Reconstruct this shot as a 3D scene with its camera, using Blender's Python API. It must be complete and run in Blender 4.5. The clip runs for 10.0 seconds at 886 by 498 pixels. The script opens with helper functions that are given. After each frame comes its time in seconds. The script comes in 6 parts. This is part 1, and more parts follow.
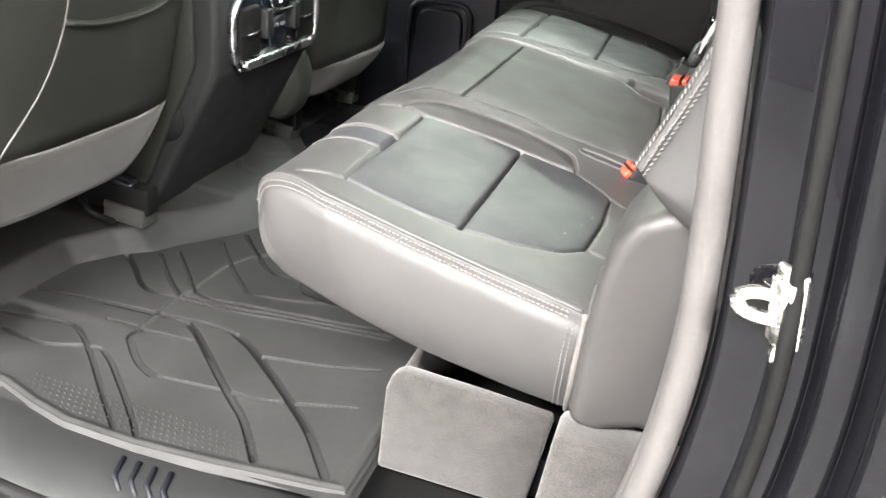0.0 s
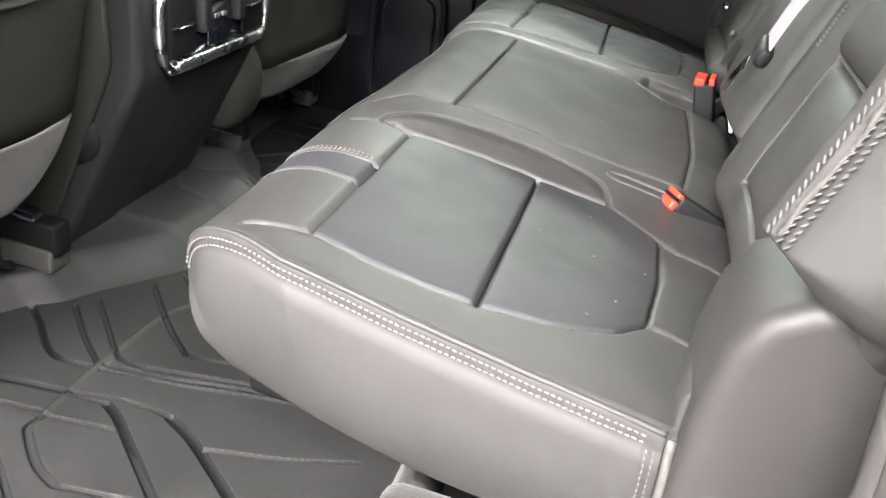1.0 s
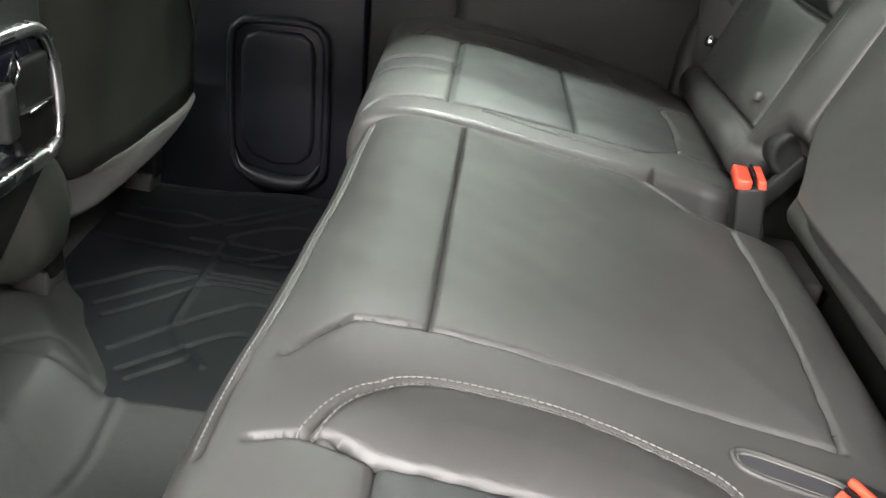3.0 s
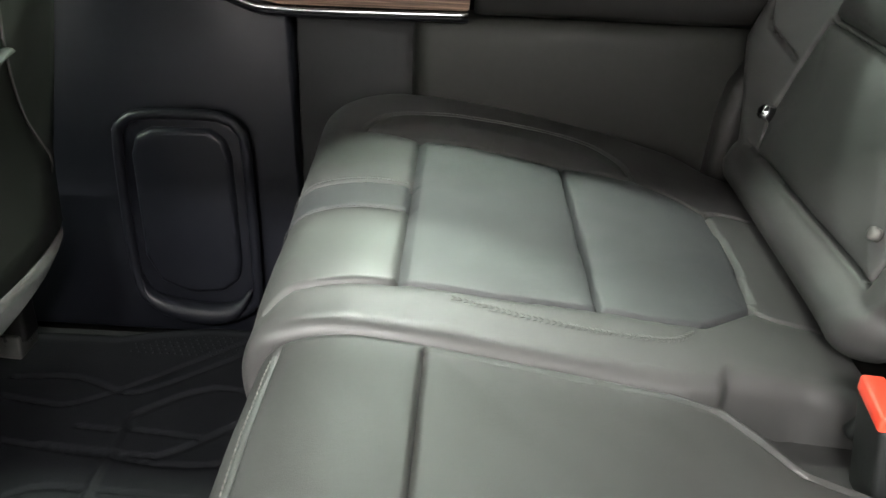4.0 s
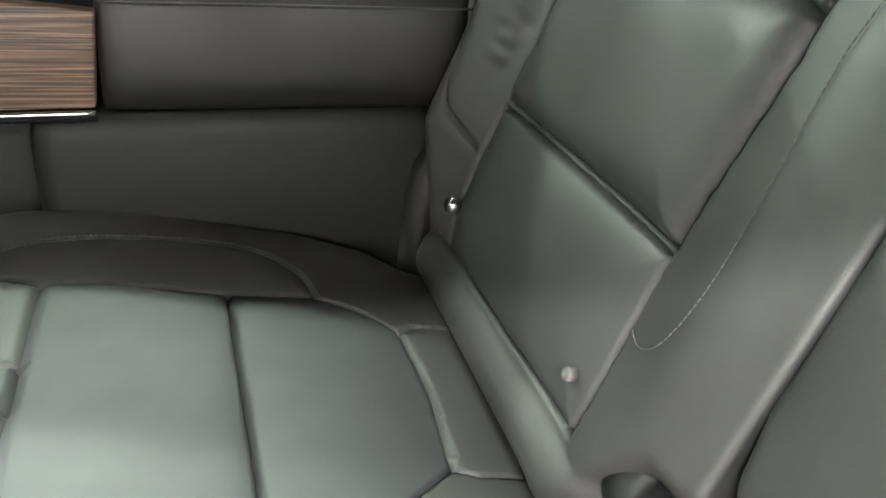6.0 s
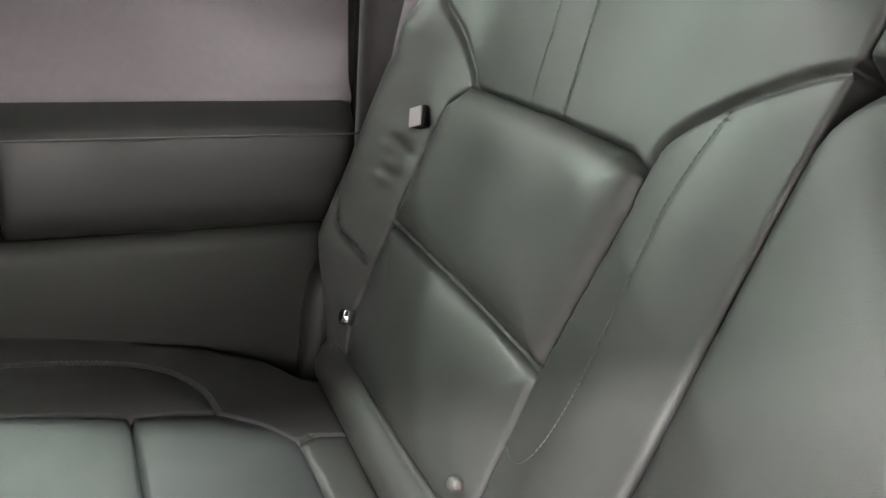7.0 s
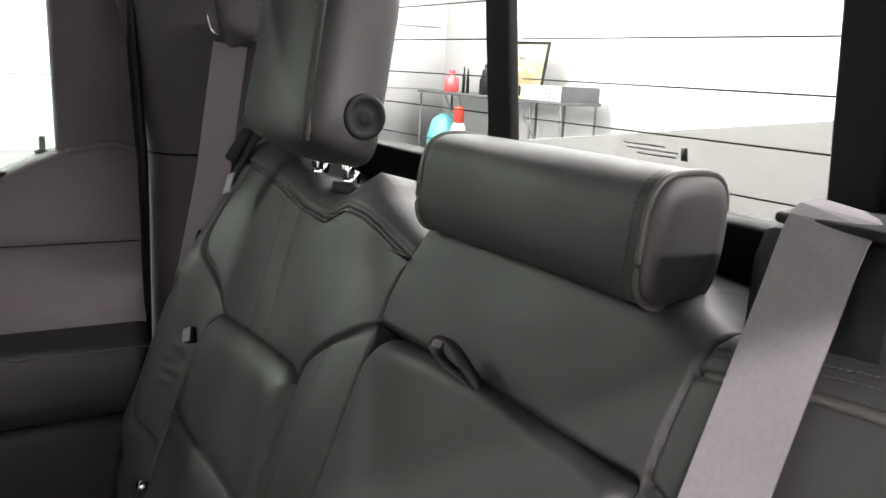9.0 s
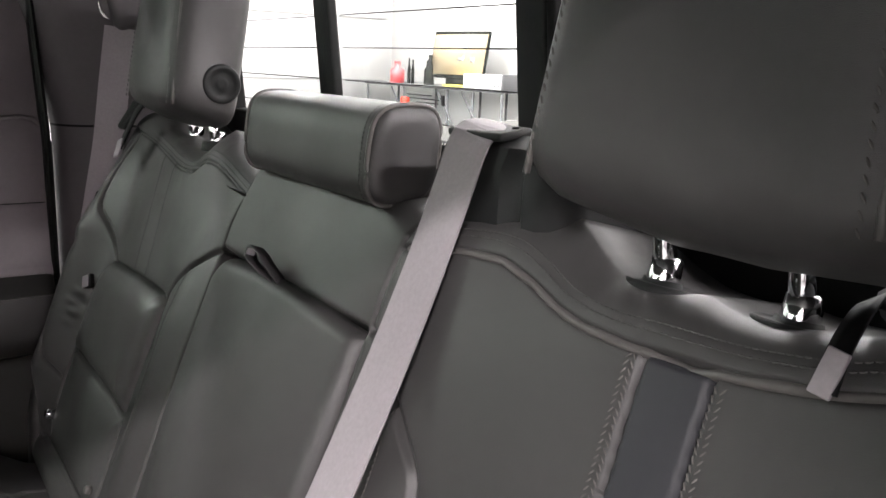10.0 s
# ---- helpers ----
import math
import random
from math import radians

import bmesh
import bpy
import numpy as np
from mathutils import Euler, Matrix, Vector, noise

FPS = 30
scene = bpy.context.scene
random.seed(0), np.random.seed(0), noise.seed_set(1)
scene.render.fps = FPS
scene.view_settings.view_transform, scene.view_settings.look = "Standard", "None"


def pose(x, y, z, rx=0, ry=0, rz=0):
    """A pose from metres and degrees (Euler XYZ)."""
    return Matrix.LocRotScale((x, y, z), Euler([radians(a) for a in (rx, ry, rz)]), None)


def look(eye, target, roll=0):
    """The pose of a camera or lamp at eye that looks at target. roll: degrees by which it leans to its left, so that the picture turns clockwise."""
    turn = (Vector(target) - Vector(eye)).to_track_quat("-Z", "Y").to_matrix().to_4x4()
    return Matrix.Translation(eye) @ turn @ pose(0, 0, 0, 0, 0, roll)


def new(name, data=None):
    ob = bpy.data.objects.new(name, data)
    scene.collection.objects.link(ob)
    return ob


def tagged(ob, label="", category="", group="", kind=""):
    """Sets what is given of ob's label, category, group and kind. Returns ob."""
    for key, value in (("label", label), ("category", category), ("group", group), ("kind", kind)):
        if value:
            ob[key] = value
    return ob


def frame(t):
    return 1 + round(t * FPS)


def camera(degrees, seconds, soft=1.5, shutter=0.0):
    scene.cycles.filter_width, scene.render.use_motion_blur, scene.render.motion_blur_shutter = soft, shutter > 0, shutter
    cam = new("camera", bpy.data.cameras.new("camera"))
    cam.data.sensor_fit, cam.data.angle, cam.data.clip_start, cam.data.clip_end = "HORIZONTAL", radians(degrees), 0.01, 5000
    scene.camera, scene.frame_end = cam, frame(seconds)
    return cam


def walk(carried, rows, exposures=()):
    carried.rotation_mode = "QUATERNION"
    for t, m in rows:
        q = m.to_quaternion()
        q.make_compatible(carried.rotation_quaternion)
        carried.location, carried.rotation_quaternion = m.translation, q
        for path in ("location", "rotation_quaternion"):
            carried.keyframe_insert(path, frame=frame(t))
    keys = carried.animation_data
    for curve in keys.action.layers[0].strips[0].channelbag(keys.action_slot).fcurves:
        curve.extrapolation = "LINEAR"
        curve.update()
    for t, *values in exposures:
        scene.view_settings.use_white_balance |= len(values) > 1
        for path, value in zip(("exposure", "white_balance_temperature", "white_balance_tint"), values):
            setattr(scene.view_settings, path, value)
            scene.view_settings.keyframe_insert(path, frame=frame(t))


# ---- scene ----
cam = camera(55.6, 10.0)
PATH = [
    (0, (0.35, -1.405, 0.78), (-0.13, 0.325, -0.103), 6.4),
    (0.5, (0.283, -1.268, 0.746), (-0.149, 0.472, -0.139), 6.7),
    (1, (0.232, -1.153, 0.721), (-0.147, 0.595, -0.172), 6.8),
    (1.5, (0.181, -1.069, 0.69), (-0.157, 0.687, -0.205), 6.6),
    (2, (0.093, -1.005, 0.716), (-0.142, 0.77, -0.175), 7.6),
    (2.5, (0.046, -0.861, 0.711), (-0.057, 0.925, -0.184), 8.3),
    (2.7, (0.035, -0.783, 0.713), (-0.025, 1.002, -0.188), 8.3),
    (3.8, (0.027, -0.301, 0.753), (-0.042, 1.456, -0.2), 2.5),
    (4, (0.034, -0.237, 0.75), (-0.004, 1.522, -0.201), 2.6),
    (4.5, (0.049, -0.098, 0.747), (0.111, 1.663, -0.199), 3.0),
    (5, (0.09, -0.055, 0.738), (0.3, 1.699, -0.199), 3.9),
    (5.5, (0.112, -0.057, 0.745), (0.504, 1.675, -0.176), 4.3),
    (5.7, (0.12, -0.061, 0.761), (0.579, 1.657, -0.153), 4.5),
    (6.8, (0.117, -0.103, 0.855), (0.847, 1.583, 0.067), 4.9),
    (7, (0.118, -0.109, 0.863), (0.884, 1.581, 0.117), 4.9),
    (7.5, (0.134, -0.123, 0.901), (0.98, 1.583, 0.289), 5.2),
    (8, (0.143, -0.193, 0.966), (1.046, 1.52, 0.466), 4.6),
    (8.5, (0.13, -0.339, 1.022), (1.103, 1.356, 0.597), 3.6),
    (9, (0.137, -0.483, 1.05), (1.16, 1.185, 0.636), 3.0),
    (9.5, (0.155, -0.627, 1.057), (1.22, 1.015, 0.642), 2.6),
    (9.8, (0.163, -0.703, 1.057), (1.248, 0.913, 0.602), 1.3),
    (10, (0.165, -0.741, 1.029), (1.262, 0.876, 0.603), 2.1),
]
walk(cam, [(t, look(eye, target, roll)) for t, eye, target, roll in PATH],
     [(0.0, 1.68, 6500, 6), (1.0, 1.45, 6500, 8), (2.7, 1.48, 6500, 6), (4.0, 1.6, 6500, 2), (4.5, 1.86, 6500, 0), (5.7, 1.86, 6500, 0), (7.0, 1.8, 6500, 4), (7.5, 1.85, 6500, 8), (8.0, 1.85, 6500, 10), (8.5, 1.56, 6500, 10), (9.0, 0.5, 6500, 12), (9.5, 0.1, 6500, 8), (10.0, 0.6, 6500, 14)])

# ---- light ----
world = bpy.data.worlds.new("garage_air")
scene.world = world
world.use_nodes = True
world.node_tree.nodes["Background"].inputs[0].default_value = (0.9, 0.95, 1.0, 1)
world.node_tree.nodes["Background"].inputs[1].default_value = 0.01


def area_lamp(name, m, sx, sy, watts, colour=(1, 1, 1)):
    d = bpy.data.lights.new(name, "AREA")
    d.shape, d.size, d.size_y, d.energy, d.color = "RECTANGLE", sx, sy, watts, colour
    ob = new(name, d)
    ob.matrix_world = m
    return ob


# rows of unseen ceiling lamps, weighted to match the tones; the row beside the open door shines straight in
# the 2.2 row is an added fill for the far cushion
for ly, xs, row, tone in ((-4.0, (-3.2, -0.4, 2.4, 5.2), (620, 480, 500, 130), (1.0, 0.955, 0.95)), (0.2, (-3.2, -0.4, 2.4, 5.2), (30, 30, 30, 130), (1.0, 0.985, 0.965)),
                          (3.3, (-3.2, -0.6, 1.2, 5.2), (120, 50, 185, 230), (1.0, 0.985, 0.965)), (2.2, (-3.2, 0.4, 2.6), (20, 170, 50), (1.0, 0.985, 0.965)), (7.4, (-3.2, -0.4, 2.4, 5.2), (300, 300, 350, 230), (1.0, 0.985, 0.965))):
    for lx, watts in zip(xs, row):
        area_lamp("unseen_ceiling_light", pose(lx, ly, 3.5, 0, 0, 0), 1.8, 0.2, watts, tone)
# an added, unseen row ahead of the bonnet, which lights the wall before the windscreen
for ly in (-1.8, 0.4, 2.6):
    area_lamp("unseen_ceiling_light", pose(-5.2, ly, 3.5, 0, 0, 0), 0.3, 1.8, 160, (1.0, 0.985, 0.965))


# ---- materials ----
def material(name, colour, rough=0.5, metal=0.0, spec=0.5, var=0.12, scale=30.0, bump=0.0, bscale=400.0, kind="noise",
             coat=0.0, rvar=0.1, fine=0.06, sheen=0.0):
    m = bpy.data.materials.new(name)
    m.use_nodes = True
    nt = m.node_tree
    b = nt.nodes["Principled BSDF"]
    b.inputs["Roughness"].default_value = rough
    b.inputs["Metallic"].default_value = metal
    b.inputs["Specular IOR Level"].default_value = spec
    b.inputs["Coat Weight"].default_value = coat
    b.inputs["Sheen Weight"].default_value = sheen
    tc = nt.nodes.new("ShaderNodeTexCoord")
    n1 = nt.nodes.new("ShaderNodeTexNoise")
    n1.inputs["Scale"].default_value, n1.inputs["Detail"].default_value = scale, 5
    nt.links.new(tc.outputs["Object"], n1.inputs["Vector"])
    n2 = nt.nodes.new("ShaderNodeTexNoise")
    n2.inputs["Scale"].default_value, n2.inputs["Detail"].default_value = scale * 14, 3
    nt.links.new(tc.outputs["Object"], n2.inputs["Vector"])
    r1 = nt.nodes.new("ShaderNodeMapRange")
    r1.inputs[1].default_value, r1.inputs[2].default_value = 0.3, 0.7
    r1.inputs[3].default_value, r1.inputs[4].default_value = 1 - var, 1 + var
    nt.links.new(n1.outputs[0], r1.inputs[0])
    r2 = nt.nodes.new("ShaderNodeMapRange")
    r2.inputs[1].default_value, r2.inputs[2].default_value = 0.3, 0.7
    r2.inputs[3].default_value, r2.inputs[4].default_value = 1 - fine, 1 + fine
    nt.links.new(n2.outputs[0], r2.inputs[0])
    mu = nt.nodes.new("ShaderNodeMath")
    mu.operation = "MULTIPLY"
    nt.links.new(r1.outputs[0], mu.inputs[0])
    nt.links.new(r2.outputs[0], mu.inputs[1])
    mix = nt.nodes.new("ShaderNodeVectorMath")
    mix.operation = "SCALE"
    mix.inputs[0].default_value = colour
    nt.links.new(mu.outputs[0], mix.inputs["Scale"])
    nt.links.new(mix.outputs[0], b.inputs["Base Color"])
    rr = nt.nodes.new("ShaderNodeMapRange")
    rr.inputs[1].default_value, rr.inputs[2].default_value = 0.3, 0.7
    rr.inputs[3].default_value, rr.inputs[4].default_value = max(0.02, rough - rvar), min(1, rough + rvar)
    nt.links.new(n1.outputs[0], rr.inputs[0])
    nt.links.new(rr.outputs[0], b.inputs["Roughness"])
    if bump:
        bp = nt.nodes.new("ShaderNodeBump")
        bp.inputs["Strength"].default_value, bp.inputs["Distance"].default_value = bump, 0.001
        if kind == "leather":
            t = nt.nodes.new("ShaderNodeTexVoronoi")
            t.feature = "DISTANCE_TO_EDGE"
            t.inputs["Scale"].default_value = bscale
            nt.links.new(tc.outputs["Object"], t.inputs["Vector"])
            cl = nt.nodes.new("ShaderNodeMapRange")
            cl.inputs[2].default_value = 0.25
            nt.links.new(t.outputs[0], cl.inputs[0])
            nt.links.new(cl.outputs[0], bp.inputs["Height"])
        elif kind == "weave":
            t = nt.nodes.new("ShaderNodeTexWave")
            t.bands_direction = "DIAGONAL"
            t.inputs["Scale"].default_value = bscale
            t.inputs["Distortion"].default_value = 1.0
            nt.links.new(tc.outputs["Object"], t.inputs["Vector"])
            nt.links.new(t.outputs[0], bp.inputs["Height"])
        else:
            t = nt.nodes.new("ShaderNodeTexNoise")
            t.inputs["Scale"].default_value, t.inputs["Detail"].default_value = bscale, 4
            nt.links.new(tc.outputs["Object"], t.inputs["Vector"])
            nt.links.new(t.outputs[0], bp.inputs["Height"])
        nt.links.new(bp.outputs[0], b.inputs["Normal"])
    return m


LEATHER = material("black_leather", (0.0338, 0.0328, 0.0322), 0.46, var=0.08, scale=9, bump=0.16, bscale=1100, kind="leather", fine=0.03, spec=0.42)
INSERT = material("black_insert_leather", (0.0262, 0.0264, 0.0284), 0.50, var=0.08, scale=11, bump=0.22, bscale=1500, kind="leather", fine=0.04, spec=0.42)
BAND = material("slate_band_leather", (0.0275, 0.0278, 0.0315), 0.5, var=0.08, scale=14, bump=0.16, bscale=1200, kind="leather", fine=0.03, spec=0.25)
VINYL = material("black_vinyl", (0.0302, 0.0286, 0.0281), 0.45, var=0.06, scale=8, bump=0.12, bscale=1200, kind="leather", fine=0.03, spec=0.30)
PLASTIC = material("grained_black_plastic", (0.0110, 0.0116, 0.0116), 0.5, var=0.08, scale=12, bump=0.2, bscale=1300, kind="leather", spec=0.18)
PLASTIC_BLUE = material("smooth_black_plastic", (0.0062, 0.0066, 0.0092), 0.40, var=0.08, scale=10, bump=0.12, bscale=900, spec=0.18)
TRIM_GREY = material("dark_grey_trim", (0.105, 0.096, 0.099), 0.6, var=0.04, scale=9, bump=0.15, bscale=1300, kind="leather", fine=0.03, spec=0.20)
PILLAR_GREY = material("pillar_plastic", (0.066, 0.061, 0.063), 0.6, var=0.04, scale=9, bump=0.15, bscale=1300, kind="leather", fine=0.03, spec=0.20)
DOOR_TRIM = material("soft_door_trim", (0.0900, 0.0795, 0.0840), 0.62, var=0.04, scale=9, bump=0.12, bscale=1300, kind="leather", fine=0.03, spec=0.2)
# darker copy of the mat rubber: shade over the far mat put into its colour
RUBBER_FAR_SHADE = material("far_shade_rubber", (0.0055, 0.0058, 0.0070), 0.6, var=0.15, scale=7, bump=0.3, bscale=600, spec=0.12)
ARM_VINYL = material("dark_armrest_vinyl", (0.0115, 0.0112, 0.0106), 0.45, var=0.06, scale=8, bump=0.12, bscale=1200, kind="leather", fine=0.03, spec=0.3)
THREAD = material("light_grey_thread", (0.092, 0.088, 0.083), 0.75, var=0.1, scale=60, spec=0.20)
THREAD_MID = material("grey_thread", (0.080, 0.077, 0.072), 0.75, var=0.1, scale=60, spec=0.20)
THREAD_DARK = material("dark_thread", (0.040, 0.040, 0.038), 0.75, var=0.1, scale=60)
FRONT_VINYL = material("dark_seat_back_vinyl", (0.0150, 0.0155, 0.0135), 0.5, var=0.08, scale=8, bump=0.2, bscale=1000, kind="leather", spec=0.20)
PIPE = material("piping_leather", (0.072, 0.068, 0.065), 0.4, var=0.08, scale=20, spec=0.30)
CARPET = material("charcoal_carpet", (0.0286, 0.0269, 0.0256), 0.95, var=0.22, scale=40, bump=1.0, bscale=700, fine=0.35, sheen=0.2, spec=0.05)
VELOUR = material("grey_velour_panel", (0.0225, 0.0216, 0.0198), 0.9, var=0.15, scale=20, bump=0.6, bscale=900, fine=0.2, sheen=0.15, spec=0.10)
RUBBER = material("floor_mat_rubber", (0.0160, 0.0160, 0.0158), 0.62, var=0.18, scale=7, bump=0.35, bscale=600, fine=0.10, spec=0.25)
# dark copy of the mat rubber: shade painted into the grooves
RUBBER_GROOVE_SHADE = material("groove_shade_rubber", (0.0065, 0.0065, 0.0066), 0.6, var=0.12, scale=7, spec=0.15)
RUBBER_MID = material("tunnel_rubber", (0.0165, 0.0165, 0.0165), 0.60, var=0.18, scale=7, bump=0.35, bscale=600, fine=0.10, spec=0.22)
SEAL = material("weatherstrip_rubber", (0.0546, 0.0512, 0.0499), 0.55, var=0.06, scale=14, bump=0.15, bscale=900, spec=0.30)
GLOSS = material("black_gloss_paint", (0.004, 0.004, 0.005), 0.04, spec=0.22, var=0.1, scale=10, rvar=0.02)
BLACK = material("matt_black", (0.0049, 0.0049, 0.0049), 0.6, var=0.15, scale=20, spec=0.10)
CHROME = material("chrome", (0.78, 0.78, 0.80), 0.10, metal=1.0, var=0.05, scale=30, rvar=0.05)
SATIN = material("satin_metal", (0.60, 0.60, 0.61), 0.28, metal=1.0, var=0.06, scale=30)
RAIL = material("dark_rail_steel", (0.055, 0.055, 0.052), 0.35, metal=0.4, var=0.15, scale=40)
ZINC = material("zinc_plated_steel", (0.72, 0.71, 0.66), 0.25, metal=1.0, var=0.15, scale=60)
BELT = material("seat_belt_webbing", (0.235, 0.215, 0.228), 0.6, var=0.04, scale=20, bump=0.10, bscale=800, kind="weave", fine=0.05, spec=0.25)
RED = material("orange_red_button", (0.58, 0.045, 0.022), 0.4, var=0.05, scale=40)
STRAP = material("dark_webbing", (0.055, 0.053, 0.055), 0.6, var=0.06, scale=30, bump=0.2, bscale=900, kind="weave", spec=0.2)
PIANO = material("piano_black", (0.006, 0.007, 0.010), 0.08, coat=0.6, var=0.05, rvar=0.02)
WHITE = material("white_wall_paint", (0.80, 0.80, 0.79), 0.75, var=0.03, scale=2, bump=0.1, bscale=60)
PANELWHITE = material("grey_wall_panel", (0.36, 0.36, 0.35), 0.6, var=0.03, scale=2)
PANELGREY = material("pale_grey_panel", (0.135, 0.134, 0.128), 0.7, var=0.03, scale=2)
GREYWALL = material("pale_wall_paint", (0.40, 0.375, 0.38), 0.8, var=0.06, scale=2)
CONCRETE = material("pale_epoxy_floor", (0.1966, 0.1966, 0.1895), 0.4, var=0.08, scale=1.5, bump=0.1, bscale=40)
HEADLINER = material("headliner_cloth", (0.0500, 0.0500, 0.0490), 0.95, var=0.06, scale=20, bump=0.4, bscale=600, spec=0.10)
PAPER = material("tan_cardboard", (0.34, 0.27, 0.17), 0.8, var=0.08, scale=12)
LED_OFF = material("white_print", (0.75, 0.75, 0.75), 0.6, var=0.03)
STEEL = material("grey_painted_steel", (0.075, 0.075, 0.08), 0.5, var=0.08, scale=10)
TEAL = material("teal_plastic", (0.10, 0.36, 0.38), 0.4, var=0.05)
YELLOW = material("yellow_paper", (0.85, 0.75, 0.08), 0.7, var=0.05)
PINK = material("red_plastic", (0.75, 0.09, 0.10), 0.4, var=0.05)


def wood_material():
    m = material("open_pore_wood", (0.25, 0.15, 0.09), 0.5, var=0.1, scale=6)
    nt = m.node_tree
    b = nt.nodes["Principled BSDF"]
    tc = nt.nodes["Texture Coordinate"]
    mp = nt.nodes.new("ShaderNodeMapping")
    mp.inputs["Scale"].default_value = (4, 40, 300)
    nt.links.new(tc.outputs["Object"], mp.inputs[0])
    n = nt.nodes.new("ShaderNodeTexNoise")
    n.inputs["Scale"].default_value, n.inputs["Detail"].default_value, n.inputs["Distortion"].default_value = 1.6, 6, 0.6
    nt.links.new(mp.outputs[0], n.inputs["Vector"])
    r = nt.nodes.new("ShaderNodeValToRGB")
    r.color_ramp.elements[0].position, r.color_ramp.elements[0].color = 0.33, (0.022, 0.013, 0.008, 1)
    r.color_ramp.elements[1].position, r.color_ramp.elements[1].color = 0.68, (0.20, 0.130, 0.088, 1)
    e = r.color_ramp.elements.new(0.5)
    e.color = (0.070, 0.042, 0.027, 1)
    nt.links.new(n.outputs[0], r.inputs[0])
    nt.links.new(r.outputs[0], b.inputs["Base Color"])
    bp = nt.nodes.new("ShaderNodeBump")
    bp.inputs["Strength"].default_value, bp.inputs["Distance"].default_value = 0.4, 0.001
    nt.links.new(n.outputs[0], bp.inputs["Height"])
    nt.links.new(bp.outputs[0], b.inputs["Normal"])
    return m


def glass_material(name, tint):
    m = bpy.data.materials.new(name)
    m.use_nodes = True
    nt = m.node_tree
    nt.nodes.remove(nt.nodes["Principled BSDF"])
    out = nt.nodes["Material Output"]
    tr = nt.nodes.new("ShaderNodeBsdfTransparent")
    tr.inputs[0].default_value = tint
    gl = nt.nodes.new("ShaderNodeBsdfGlossy")
    gl.inputs["Roughness"].default_value = 0.02
    fr = nt.nodes.new("ShaderNodeLayerWeight")
    fr.inputs[0].default_value = 0.25
    pw = nt.nodes.new("ShaderNodeMath")
    pw.operation = "MULTIPLY_ADD"
    pw.inputs[1].default_value, pw.inputs[2].default_value = 0.25, 0.03
    nt.links.new(fr.outputs["Facing"], pw.inputs[0])
    mx = nt.nodes.new("ShaderNodeMixShader")
    nt.links.new(pw.outputs[0], mx.inputs[0])
    nt.links.new(tr.outputs[0], mx.inputs[1])
    nt.links.new(gl.outputs[0], mx.inputs[2])
    nt.links.new(mx.outputs[0], out.inputs["Surface"])
    return m


WOOD = wood_material()
GLASS = glass_material("green_tinted_glass", (0.87, 0.935, 0.89, 1))
CLEAR_GLASS = glass_material("clear_rear_glass", (0.91, 0.92, 0.91, 1))


# ---- building helpers ----
def mesh_of(name, verts, faces, smooth=True):
    me = bpy.data.meshes.new(name)
    me.from_pydata([tuple(v) for v in verts], [], [tuple(f) for f in faces])
    if smooth:
        me.polygons.foreach_set("use_smooth", [True] * len(me.polygons))
    me.update()
    return me


def part(name, data, mat, parent=None, label=""):
    """One mesh object under a thing; data is a mesh or a bmesh."""
    if isinstance(data, bmesh.types.BMesh):
        me = bpy.data.meshes.new(name)
        data.to_mesh(me)
        data.free()
        data = me
    data.materials.append(mat)
    ob = new(name, data)
    if parent:
        ob.parent = parent
    return tagged(ob, label)


def thing(name, label, category, group="", kind=""):
    ob = new(name)
    ob.empty_display_size = 0.05
    return tagged(ob, label, category, group, kind)


def rbox(sx, sy, sz, r=0.005, m=None, seg=3):
    """A box with rounded edges, centred, then moved by m."""
    bm = bmesh.new()
    bmesh.ops.create_cube(bm, size=1)
    for v in bm.verts:
        v.co = Vector((v.co.x * sx, v.co.y * sy, v.co.z * sz))
    if r > 0:
        bmesh.ops.bevel(bm, geom=bm.edges[:], offset=min(r, 0.49 * min(sx, sy, sz)), segments=seg, profile=0.5, affect="EDGES")
    for f in bm.faces:
        f.smooth = True
    if m is not None:
        bm.transform(m)
    return bm


def prism(outline, depth, axis="y", at=0.0, r=0.004, seg=2):
    """An outline in two axes pushed along the third by depth; rounded edges."""
    bm = bmesh.new()
    put = {"y": lambda a, b: (a, at, b), "x": lambda a, b: (at, a, b), "z": lambda a, b: (a, b, at)}[axis]
    f = bm.faces.new([bm.verts.new(put(a, b)) for a, b in outline])
    way = {"y": (0, depth, 0), "x": (depth, 0, 0), "z": (0, 0, depth)}[axis]
    ext = bmesh.ops.extrude_face_region(bm, geom=[f])
    bmesh.ops.translate(bm, vec=way, verts=[v for v in ext["geom"] if isinstance(v, bmesh.types.BMVert)])
    bmesh.ops.recalc_face_normals(bm, faces=bm.faces[:])
    if r > 0:
        bmesh.ops.bevel(bm, geom=[e for e in bm.edges if len(e.link_faces) == 2 and e.calc_face_angle() > 0.7], offset=r, segments=seg, profile=0.5, affect="EDGES")
    for g in bm.faces:
        g.smooth = True
    return bm


